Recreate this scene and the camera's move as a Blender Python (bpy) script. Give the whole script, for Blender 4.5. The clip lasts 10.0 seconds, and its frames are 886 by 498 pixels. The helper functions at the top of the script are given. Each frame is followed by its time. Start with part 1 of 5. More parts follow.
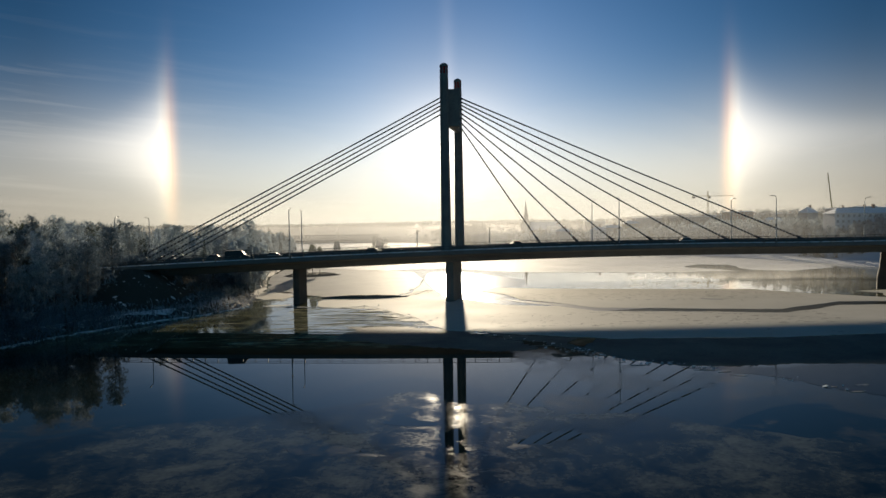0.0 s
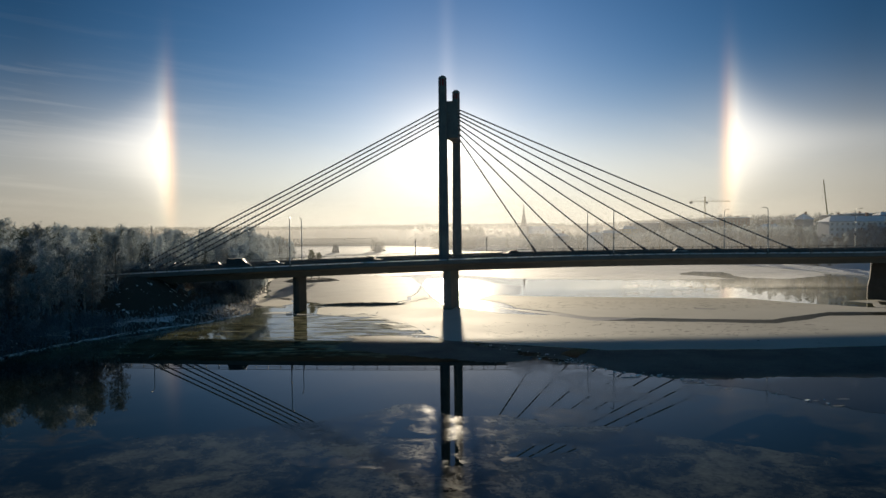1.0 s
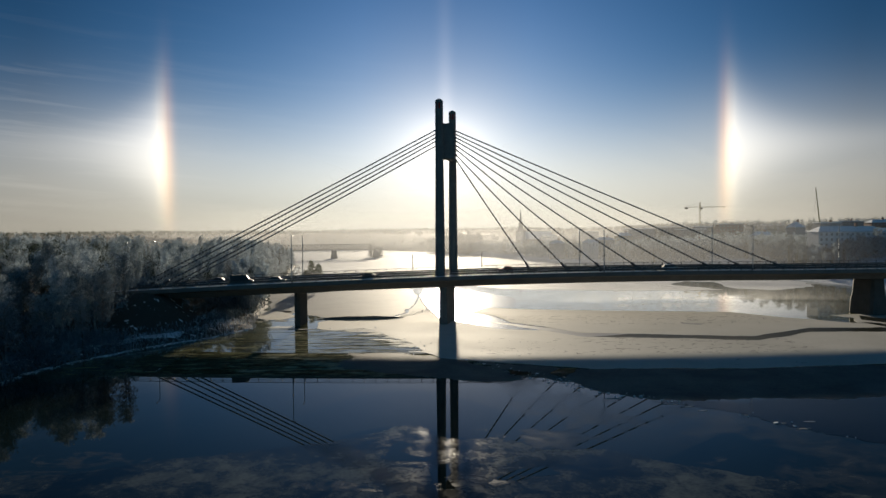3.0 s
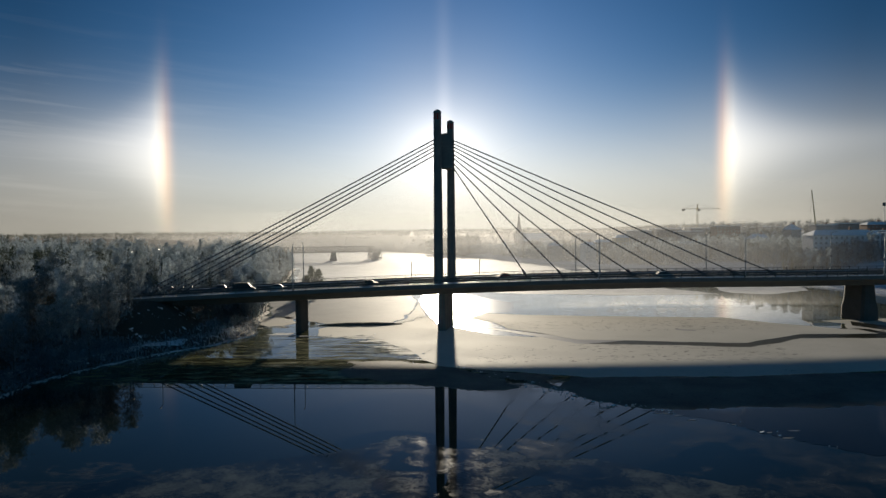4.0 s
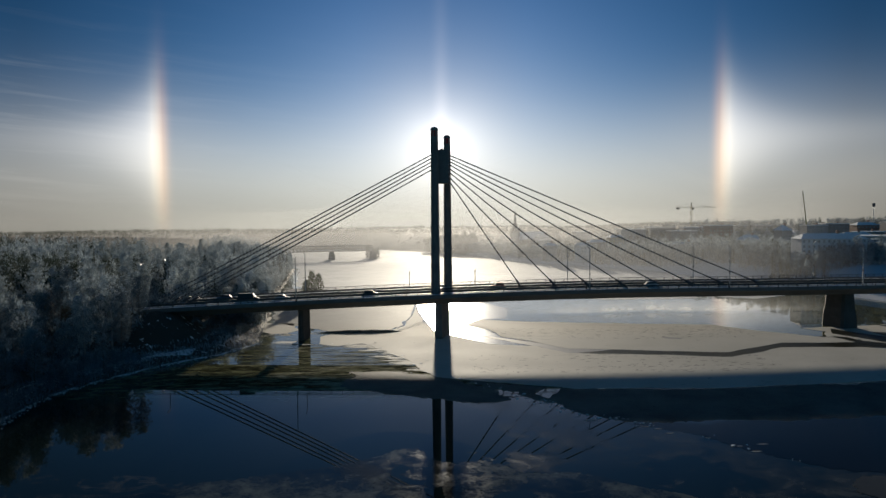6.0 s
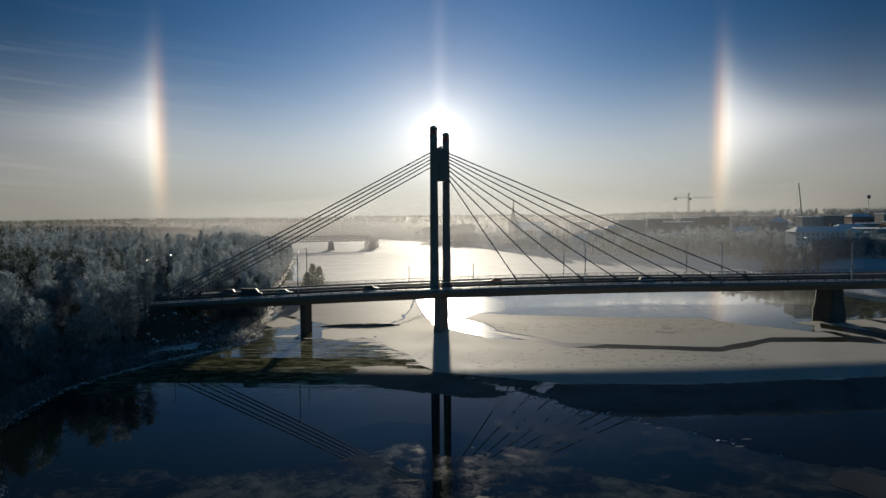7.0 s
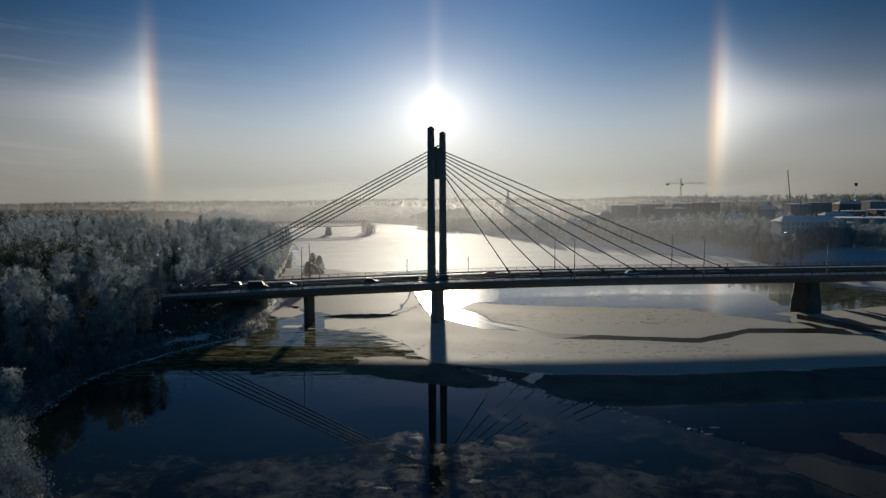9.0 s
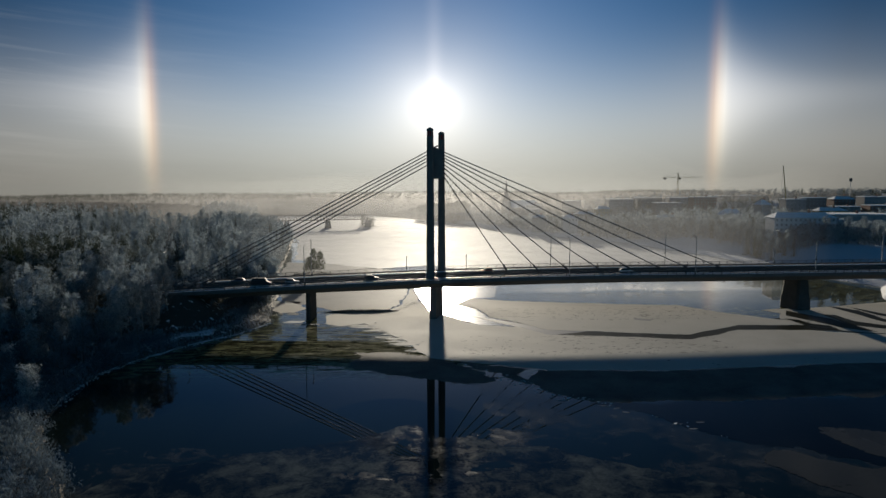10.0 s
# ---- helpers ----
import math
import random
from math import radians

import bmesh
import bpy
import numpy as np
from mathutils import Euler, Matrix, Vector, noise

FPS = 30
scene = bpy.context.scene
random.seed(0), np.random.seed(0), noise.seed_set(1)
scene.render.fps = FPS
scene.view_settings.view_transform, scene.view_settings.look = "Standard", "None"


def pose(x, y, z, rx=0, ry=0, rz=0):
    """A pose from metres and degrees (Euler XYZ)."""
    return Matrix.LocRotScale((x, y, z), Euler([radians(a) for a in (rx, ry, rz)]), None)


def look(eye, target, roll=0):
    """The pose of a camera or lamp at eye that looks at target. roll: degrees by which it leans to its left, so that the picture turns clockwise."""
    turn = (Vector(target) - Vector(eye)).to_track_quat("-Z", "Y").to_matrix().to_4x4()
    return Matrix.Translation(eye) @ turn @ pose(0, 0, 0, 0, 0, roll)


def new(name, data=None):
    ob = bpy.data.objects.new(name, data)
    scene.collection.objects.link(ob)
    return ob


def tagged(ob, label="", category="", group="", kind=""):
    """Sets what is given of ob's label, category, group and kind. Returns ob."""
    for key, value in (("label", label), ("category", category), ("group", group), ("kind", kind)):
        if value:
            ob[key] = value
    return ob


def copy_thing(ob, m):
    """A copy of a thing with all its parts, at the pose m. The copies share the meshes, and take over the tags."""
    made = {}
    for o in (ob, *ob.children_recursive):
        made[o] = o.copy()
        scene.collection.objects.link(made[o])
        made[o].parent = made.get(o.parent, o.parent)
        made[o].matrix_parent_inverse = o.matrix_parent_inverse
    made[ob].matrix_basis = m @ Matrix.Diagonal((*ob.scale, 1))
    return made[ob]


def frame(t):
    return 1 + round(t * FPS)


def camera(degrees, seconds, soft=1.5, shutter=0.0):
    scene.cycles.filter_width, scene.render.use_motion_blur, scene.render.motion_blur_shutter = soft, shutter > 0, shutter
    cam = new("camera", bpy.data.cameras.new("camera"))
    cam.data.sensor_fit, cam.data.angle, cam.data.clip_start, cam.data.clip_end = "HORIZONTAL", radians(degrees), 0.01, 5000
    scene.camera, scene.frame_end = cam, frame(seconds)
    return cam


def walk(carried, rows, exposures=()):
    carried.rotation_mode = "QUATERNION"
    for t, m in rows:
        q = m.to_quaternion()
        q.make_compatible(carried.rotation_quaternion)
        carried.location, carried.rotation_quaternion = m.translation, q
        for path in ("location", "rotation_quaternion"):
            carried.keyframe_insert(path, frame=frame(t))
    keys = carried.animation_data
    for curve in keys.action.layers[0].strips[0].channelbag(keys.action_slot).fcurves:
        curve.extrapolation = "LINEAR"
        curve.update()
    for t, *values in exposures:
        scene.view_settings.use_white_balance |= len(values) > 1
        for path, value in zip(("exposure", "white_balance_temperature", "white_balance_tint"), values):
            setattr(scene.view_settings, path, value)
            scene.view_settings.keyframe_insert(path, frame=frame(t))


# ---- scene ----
cam = camera(65.45, 10.0)
# seconds, eye, heading east of north, pitch, roll
PATH = [
    (0.0, (-0.43, -183.16, 19.95), 1.318, -2.031, -0.849),
    (0.5, (-0.37, -184.67, 20.93), 1.371, -1.978, -0.672),
    (1.0, (-0.29, -186.19, 21.94), 1.453, -1.885, -0.515),
    (1.5, (-0.22, -187.72, 22.99), 1.495, -1.852, -0.454),
    (2.0, (-0.15, -189.28, 24.08), 1.554, -1.811, -0.430),
    (2.5, (-0.08, -190.87, 25.22), 1.589, -1.803, -0.420),
    (4.0, (0.05, -195.79, 28.76), 1.723, -1.841, -0.499),
    (4.5, (0.06, -197.54, 30.02), 1.738, -1.880, -0.547),
    (5.0, (0.05, -199.40, 31.38), 1.835, -1.900, -0.540),
    (5.5, (-0.00, -201.39, 32.79), 1.917, -2.039, -0.512),
    (7.0, (-0.32, -207.75, 36.94), 2.091, -3.436, -0.382),
    (7.5, (-0.51, -210.10, 38.23), 2.195, -3.916, -0.303),
    (8.0, (-0.74, -212.58, 39.50), 2.289, -4.334, -0.260),
    (8.5, (-0.95, -215.15, 40.78), 2.387, -4.725, -0.242),
    (9.0, (-1.12, -217.77, 42.06), 2.486, -5.080, -0.233),
    (9.5, (-1.24, -220.41, 43.35), 2.550, -5.433, -0.165),
    (10.0, (-1.36, -223.07, 44.64), 2.601, -5.807, -0.088),
]


def aim(eye, heading, pitch, roll):
    h, p = radians(heading), radians(pitch)
    d = Vector((math.sin(h) * math.cos(p), math.cos(h) * math.cos(p), math.sin(p)))
    return look(eye, Vector(eye) + d * 100, roll)


walk(cam, [(t, aim(e, h, p, r)) for t, e, h, p, r in PATH], exposures=[(0.0, 0.34, 7650.0, 10.0), (5.0, 0.03, 6950.0, 10.0), (10.0, -0.22, 6800.0, 10.0)])

# ---------------------------------------------------------------- light
SUN_EL, SUN_AZ = radians(9.6), radians(1.9)
GLOW_EL = radians(6.1)  # middle of the sun's glow, fitted to the camera's view, below the lamp
SUN_DIR = Vector((math.sin(SUN_AZ) * math.cos(SUN_EL), math.cos(SUN_AZ) * math.cos(SUN_EL), math.sin(SUN_EL)))


class Nodes:
    """Short hand for building node trees."""

    def __init__(self, tree):
        self.t = tree

    def n(self, kind, **kw):
        node = self.t.nodes.new(kind)
        for k, v in kw.items():
            node.inputs[k].default_value = v
        return node

    def l(self, a, b):
        self.t.links.new(a, b)

    def m(self, op, a, b=None, c=None, clamp=False):
        node = self.t.nodes.new("ShaderNodeMath")
        node.operation, node.use_clamp = op, clamp
        for i, v in enumerate((a, b, c)):
            if v is None:
                continue
            if isinstance(v, (int, float)):
                node.inputs[i].default_value = v
            else:
                self.l(v, node.inputs[i])
        return node.outputs[0]

    def ramp(self, fac, stops):
        node = self.t.nodes.new("ShaderNodeValToRGB")
        while len(node.color_ramp.elements) < len(stops):
            node.color_ramp.elements.new(1)
        for e, (p, col) in zip(node.color_ramp.elements, stops):
            e.position, e.color = p, (*col, 1)
        self.l(fac, node.inputs[0])
        return node.outputs[0]

    def mix(self, fac, a, b, mode="MIX"):
        node = self.t.nodes.new("ShaderNodeMix")
        node.data_type, node.blend_type = "RGBA", mode
        for i, v in ((0, fac), (6, a), (7, b)):
            if isinstance(v, (int, float)):
                node.inputs[i].default_value = v
            elif isinstance(v, tuple):
                node.inputs[i].default_value = (*v, 1)
            else:
                self.l(v, node.inputs[i])
        return node.outputs[2]

    def noise(self, scale, detail=4, rough=0.55, vec=None, dist=0.0):
        node = self.n("ShaderNodeTexNoise", Scale=scale, Detail=detail, Roughness=rough, Distortion=dist)
        if vec is not None:
            self.l(vec, node.inputs["Vector"])
        return node.outputs["Fac"]


def make_world():
    world = bpy.data.worlds.new("winter_sky")
    world.use_nodes = True
    scene.world = world
    k = Nodes(world.node_tree)
    world.node_tree.nodes.clear()
    out = k.n("ShaderNodeOutputWorld")
    sky = k.n("ShaderNodeTexSky")
    sky.sky_type, sky.sun_disc = "NISHITA", False
    sky.sun_elevation, sky.sun_rotation = SUN_EL, SUN_AZ
    sky.altitude, sky.air_density, sky.dust_density, sky.ozone_density = 100, 1.0, 0.0, 6.0
    base = k.n("ShaderNodeBackground", Strength=0.05)
    # ice-crystal light round the sun: aureole, pillar and the two mock suns
    co = k.n("ShaderNodeTexCoord")
    sep = k.n("ShaderNodeSeparateXYZ")
    k.l(co.outputs["Generated"], sep.inputs[0])
    x, y, z = sep.outputs
    el = k.m("MULTIPLY", k.m("ARCSINE", z), 57.2958)
    az = k.m("MULTIPLY", k.m("ARCTAN2", x, y), 57.2958)
    da = k.m("SUBTRACT", az, math.degrees(SUN_AZ))
    de = k.m("SUBTRACT", el, math.degrees(GLOW_EL))
    r = k.m("SQRT", k.m("ADD", k.m("MULTIPLY", da, da), k.m("MULTIPLY", de, de)))

    # the wide glow lies flat over the horizon
    flat = k.m("MULTIPLY", de, 1.6)
    wide = k.m("SQRT", k.m("ADD", k.m("MULTIPLY", da, da), k.m("MULTIPLY", flat, flat)))

    def fall(v, width):
        return k.m("EXPONENT", k.m("MULTIPLY", k.m("ABSOLUTE", v), -1.0 / width))

    def bell(v, width):
        q = k.m("DIVIDE", v, width)
        return k.m("EXPONENT", k.m("MULTIPLY", k.m("MULTIPLY", q, q), -1.0))

    # frost haze dims the blue low down
    high = k.m("POWER", k.m("DIVIDE", k.m("MAXIMUM", el, 0.0), 25.0), 4.0)
    deep = k.m("ADD", 0.40, k.m("DIVIDE", 0.60, k.m("ADD", 1.0, high)))
    # deeper blue away from the sun
    side = k.m("MULTIPLY", k.m("SUBTRACT", k.m("ABSOLUTE", da), 7.0), 0.042, clamp=True)
    deep = k.m("MULTIPLY", deep, k.m("SUBTRACT", 0.96, k.m("MULTIPLY", side, 0.56)))
    deep = k.m("MULTIPLY", deep, k.m("SUBTRACT", 1.0, k.m("MULTIPLY", bell(wide, 13.0), 0.22)))
    # and brighter again opposite the low sun
    away = k.m("MULTIPLY", k.m("SUBTRACT", k.m("ABSOLUTE", da), 60.0), 0.012, clamp=True)
    deep = k.m("ADD", deep, k.m("MULTIPLY", away, 1.15))
    pale = k.m("MAXIMUM", away, k.m("MULTIPLY", k.m("SUBTRACT", el, 25.0), 0.04, clamp=True))
    tint = k.mix(pale, (0.23, 0.89, 1.08), (0.56, 0.88, 0.76))
    k.l(k.mix(1.0, sky.outputs[0], tint, "MULTIPLY"), base.inputs[0])
    k.l(k.m("MULTIPLY", k.m("SUBTRACT", 0.073, k.m("MULTIPLY", bell(el, 6.0), 0.054)), deep), base.inputs[1])
    parts = []

    def lobe(fac, strength, col):
        b = k.n("ShaderNodeBackground")
        b.inputs[0].default_value = (*col, 1)
        k.l(k.m("MULTIPLY", fac, strength), b.inputs[1])
        parts.append(b.outputs[0])

    lobe(fall(r, 1.6), 0.78, (1.0, 0.95, 0.88))
    lobe(fall(r, 3.8), 0.38, (1.0, 0.93, 0.86))
    lobe(fall(wide, 8.2), 0.50, (0.97, 0.925, 0.86))
    lobe(k.m("MULTIPLY", bell(da, 0.6), fall(de, 5.0)), 0.27, (1.0, 0.88, 0.8))
    # pale frost haze over the horizon, strongest towards the sun
    veil = bell(da, 47.0)
    lobe(k.m("MULTIPLY", bell(k.m("SUBTRACT", el, 2.6), 5.6), veil), 0.47, (1.0, 0.915, 0.85))
    # mock suns: reddish inner rim, white flame outwards that narrows into a band
    off = k.m("SUBTRACT", k.m("ABSOLUTE", da), 22.2)
    out_by = k.m("MAXIMUM", off, 0.0)
    rim = k.m("MULTIPLY", bell(k.m("ADD", off, 0.3), 0.45), bell(k.m("ADD", de, 0.5), 4.8))
    lobe(rim, 0.27, (1.0, 0.40, 0.12))
    lobe(k.m("MULTIPLY", bell(off, 0.55), bell(k.m("ADD", de, 0.5), 4.4)), 0.24, (1.0, 0.80, 0.38))
    step = k.m("MINIMUM", k.m("MULTIPLY", k.m("MAXIMUM", k.m("ADD", off, 0.35), 0.0), 1.3), 1.0)
    tall = k.m("ADD", k.m("MULTIPLY", fall(out_by, 3.2), 3.0), 0.9)
    shape = bell(k.m("DIVIDE", de, tall), 1.0)
    flame = k.m("MULTIPLY", k.m("MULTIPLY", shape, step), k.m("ADD", k.m("MULTIPLY", fall(out_by, 2.8), 1.0), k.m("MULTIPLY", fall(out_by, 9.0), 0.2)))
    lobe(flame, 0.54, (1.0, 0.95, 0.88))
    lobe(k.m("MULTIPLY", bell(k.m("SUBTRACT", off, 1.5), 6.0), bell(de, 4.2)), 0.08, (1.0, 0.92, 0.84))
    # faint high cirrus streaks
    cv = k.n("ShaderNodeCombineXYZ")
    k.l(k.m("MULTIPLY", az, 0.05), cv.inputs[0])
    k.l(k.m("MULTIPLY", k.m("ADD", el, k.m("MULTIPLY", az, 0.06)), 0.75), cv.inputs[1])
    wisp = k.noise(1.6, 6, 0.6, cv.outputs[0], 0.4)
    lobe(k.m("MULTIPLY", k.m("MAXIMUM", k.m("SUBTRACT", wisp, 0.5), 0.0), k.m("MULTIPLY", bell(k.m("SUBTRACT", el, 7), 6.0), fall(k.m("ADD", az, 30), 14.0))), 0.3, (1.0, 0.98, 0.95))
    last = base.outputs[0]
    for p in parts:
        add = k.n("ShaderNodeAddShader")
        k.l(last, add.inputs[0])
        k.l(p, add.inputs[1])
        last = add.outputs[0]
    k.l(last, out.inputs[0])


make_world()
sun = new("sun", bpy.data.lights.new("sun", "SUN"))
sun.data.energy, sun.data.angle, sun.data.color = 5.0, radians(1.2), (0.98, 0.90, 0.76)
sun.matrix_world = look((0, 0, 200), Vector((0, 0, 200)) - SUN_DIR)

# ---------------------------------------------------------------- materials


def material(name, build):
    mat = bpy.data.materials.new(name)
    mat.use_nodes = True
    mat.node_tree.nodes.clear()
    k = Nodes(mat.node_tree)
    out = k.n("ShaderNodeOutputMaterial")
    k.l(build(k), out.inputs["Surface"])
    return mat


def principled(k, col, rough=0.6, metal=0.0, bump=None, strength=0.3, dist=0.1, ior=1.45, spec=0.5):
    b = k.n("ShaderNodeBsdfPrincipled", Metallic=metal, IOR=ior)
    for key, v in (("Base Color", col), ("Roughness", rough), ("Specular IOR Level", spec)):
        if isinstance(v, tuple):
            b.inputs[key].default_value = (*v, 1)
        elif isinstance(v, (int, float)):
            b.inputs[key].default_value = v
        else:
            k.l(v, b.inputs[key])
    if bump is not None:
        n = k.n("ShaderNodeBump", Strength=strength, Distance=dist)
        k.l(bump, n.inputs["Height"])
        k.l(n.outputs[0], b.inputs["Normal"])
    return b.outputs[0]


def speckled(c1, c2, scale, rough=0.7, metal=0.0, fine=8.0, depth=0.02, spec=0.5):
    """Two-scale mottled surface in object space."""
    def build(k):
        v = k.n("ShaderNodeTexCoord").outputs["Object"]
        a, b = k.noise(scale, 5, 0.6, v), k.noise(scale * fine, 3, 0.6, v)
        f = k.m("ADD", k.m("MULTIPLY", a, 0.65), k.m("MULTIPLY", b, 0.35))
        col = k.ramp(f, [(0.32, c1), (0.68, c2)])
        return principled(k, col, k.m("ADD", k.m("MULTIPLY", a, 0.25), rough - 0.12), metal, b, 0.4, depth, spec=spec)
    return build


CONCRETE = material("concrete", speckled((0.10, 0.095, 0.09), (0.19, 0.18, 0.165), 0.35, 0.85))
ASPHALT = material("asphalt", speckled((0.04, 0.04, 0.042), (0.075, 0.075, 0.078), 0.6, 0.8))
GALV = material("galvanised_steel", speckled((0.28, 0.29, 0.30), (0.45, 0.46, 0.47), 1.5, 0.45, 0.8))
DARKSTEEL = material("dark_steel", speckled((0.05, 0.05, 0.055), (0.10, 0.10, 0.11), 1.2, 0.5, 0.4))
RUSTEEL = material("bridge_steel", speckled((0.10, 0.09, 0.08), (0.18, 0.16, 0.14), 0.3, 0.7))
BARK = material("bark", speckled((0.05, 0.04, 0.035), (0.16, 0.14, 0.12), 2.0, 0.9))
BIRCHBARK = material("birch_bark", speckled((0.10, 0.09, 0.08), (0.55, 0.53, 0.50), 1.6, 0.85))
PIERDARK = material("dark_pier_concrete", speckled((0.045, 0.043, 0.04), (0.09, 0.085, 0.08), 0.35, 0.8))
GIRDER = material("dark_girder_concrete", speckled((0.085, 0.083, 0.078), (0.15, 0.145, 0.135), 0.25, 0.85))
ROCK = material("rock", speckled((0.06, 0.06, 0.06), (0.2, 0.19, 0.18), 0.8, 0.85))
TYRE = material("rubber", speckled((0.02, 0.02, 0.02), (0.035, 0.035, 0.035), 6, 0.85))
REDGLASS = material("red_lamp_glass", lambda k: principled(k, (0.45, 0.03, 0.02), 0.15))
GLASS = material("window_glass", lambda k: principled(k, (0.015, 0.02, 0.025), 0.04, ior=1.5))


def cable_mat(k):
    v = k.n("ShaderNodeTexCoord").outputs["Object"]
    f = k.n("ShaderNodeTexWave", Scale=0.34, Distortion=0.8)
    f.wave_type, f.bands_direction = "BANDS", "X"
    k.l(v, f.inputs["Vector"])
    col = k.ramp(f.outputs["Fac"], [(0.45, (0.035, 0.033, 0.032)), (0.7, (0.30, 0.30, 0.31))])
    return principled(k, col, 0.55)


CABLE = material("frosted_cable", cable_mat)


def snow_mat(k):
    """Thin snow over brown grass; deeper on the open eastern shore."""
    v = k.n("ShaderNodeTexCoord").outputs["Object"]
    a, b = k.noise(0.05, 6, 0.6, v), k.noise(1.4, 4, 0.65, v)
    sep = k.n("ShaderNodeSeparateXYZ")
    k.l(v, sep.inputs[0])
    east = k.m("MULTIPLY", k.m("ADD", sep.outputs[0], -20.0), 0.02, clamp=True)
    east = k.m("MULTIPLY", east, k.m("MULTIPLY", k.m("SUBTRACT", 560.0, sep.outputs[1]), 0.01, clamp=True))
    f = k.m("ADD", k.m("MULTIPLY", a, 0.5), k.m("ADD", k.m("MULTIPLY", b, 0.5), k.m("SUBTRACT", k.m("MULTIPLY", east, 0.41), 0.12)))
    col = k.ramp(f, [(0.42, (0.06, 0.052, 0.04)), (0.54, (0.16, 0.155, 0.15)), (0.66, (0.6, 0.62, 0.66))])
    return principled(k, col, 0.8, 0, b, 0.6, 0.25)


GROUND = material("snowy_ground", snow_mat)
ICYSNOW = material("icy_snow", speckled((0.62, 0.63, 0.65), (0.8, 0.81, 0.83), 0.6, 0.5, depth=0.03, spec=0.9))
SNOW = material("snow", speckled((0.66, 0.69, 0.74), (0.82, 0.84, 0.87), 0.2, 0.75, depth=0.05))


def water_mat(k):
    """Open water, part of it under a film of new ice with drifted frost."""
    v = k.n("ShaderNodeTexCoord").outputs["Object"]
    st = k.n("ShaderNodeMapping")
    st.inputs["Scale"].default_value = (0.6, 1.5, 1.0)
    k.l(v, st.inputs["Vector"])
    skim = k.noise(0.055, 9, 0.66, v, 0.5)
    drift = k.noise(0.21, 8, 0.7, v, 0.6)
    fine = k.noise(1.3, 4, 0.6, v)
    f = k.m("ADD", k.m("MULTIPLY", skim, 0.55), k.m("ADD", k.m("MULTIPLY", drift, 0.33), k.m("MULTIPLY", fine, 0.12)))
    sep = k.n("ShaderNodeSeparateXYZ")
    k.l(v, sep.inputs[0])
    reach = k.m("MULTIPLY", k.m("ADD", k.m("SUBTRACT", -92.0, sep.outputs[1]), k.m("MULTIPLY", k.m("SUBTRACT", drift, 0.5), 60.0)), 0.03, clamp=True)
    east_film = k.m("MULTIPLY", k.m("MULTIPLY", k.m("SUBTRACT", sep.outputs[0], 5.0), 0.12, clamp=True), k.m("MULTIPLY", k.m("SUBTRACT", -60.0, sep.outputs[1]), 0.12, clamp=True))
    reach = k.m("MAXIMUM", reach, k.m("MULTIPLY", east_film, 0.84))
    f = k.m("ADD", f, k.m("SUBTRACT", k.m("MULTIPLY", reach, 0.31), 0.3))
    mask = k.ramp(f, [(0.455, (0, 0, 0)), (0.475, (0.45, 0.45, 0.45)), (0.62, (1, 1, 1))])
    # weedy shallows off the western bank, with streaks of sheet ice
    weed = k.noise(0.34, 7, 0.72, st.outputs[0], 0.8)
    bed = k.ramp(weed, [(0.42, (0.012, 0.014, 0.008)), (0.60, (0.21, 0.215, 0.115))])
    long = k.n("ShaderNodeMapping")
    long.inputs["Scale"].default_value = (0.15, 1.5, 1.0)
    k.l(v, long.inputs["Vector"])
    streak = k.noise(0.55, 7, 0.68, long.outputs[0], 0.5)
    west = k.m("MULTIPLY", k.m("SUBTRACT", 14.0, sep.outputs[0]), 0.05, clamp=True)
    mid = k.m("MULTIPLY", k.m("ADD", sep.outputs[1], 74.0), 0.10, clamp=True)
    # held to the deck's reflected band, where matt plates replace its dark image
    deck_band = k.m("MULTIPLY", k.m("SUBTRACT", -6.0, sep.outputs[1]), 0.12, clamp=True)
    shallow = k.m("MULTIPLY", k.m("MULTIPLY", west, mid), deck_band)
    lean = k.m("MULTIPLY", k.m("ADD", sep.outputs[0], 48.0), 0.0036)
    plates = k.ramp(k.m("ADD", streak, lean), [(0.57, (0, 0, 0)), (0.63, (1, 1, 1))])
    plates = k.m("MULTIPLY", plates, shallow)
    col = k.mix(mid, (0.007, 0.014, 0.012), bed)
    col = k.mix(k.m("MULTIPLY", plates, 0.9), col, k.ramp(weed, [(0.42, (0.08, 0.08, 0.045)), (0.60, (0.50, 0.46, 0.32))]))
    col = k.mix(mask, col, k.ramp(drift, [(0.36, (0.012, 0.015, 0.014)), (0.64, (0.06, 0.062, 0.055))]))
    rough = k.m("ADD", k.m("MULTIPLY", mask, 0.2), 0.006)
    return principled(k, col, rough, 0, k.m("MULTIPLY", fine, mask), 0.03, 0.03, ior=1.33, spec=k.m("MULTIPLY", k.m("SUBTRACT", k.m("ADD", 0.31, k.m("MULTIPLY", k.m("MULTIPLY", sep.outputs[1], 0.05, clamp=True), 0.2)), k.m("MULTIPLY", plates, 0.31)), k.m("SUBTRACT", 1.0, k.m("MULTIPLY", mask, 0.25))))


WATER = material("river_water", water_mat)


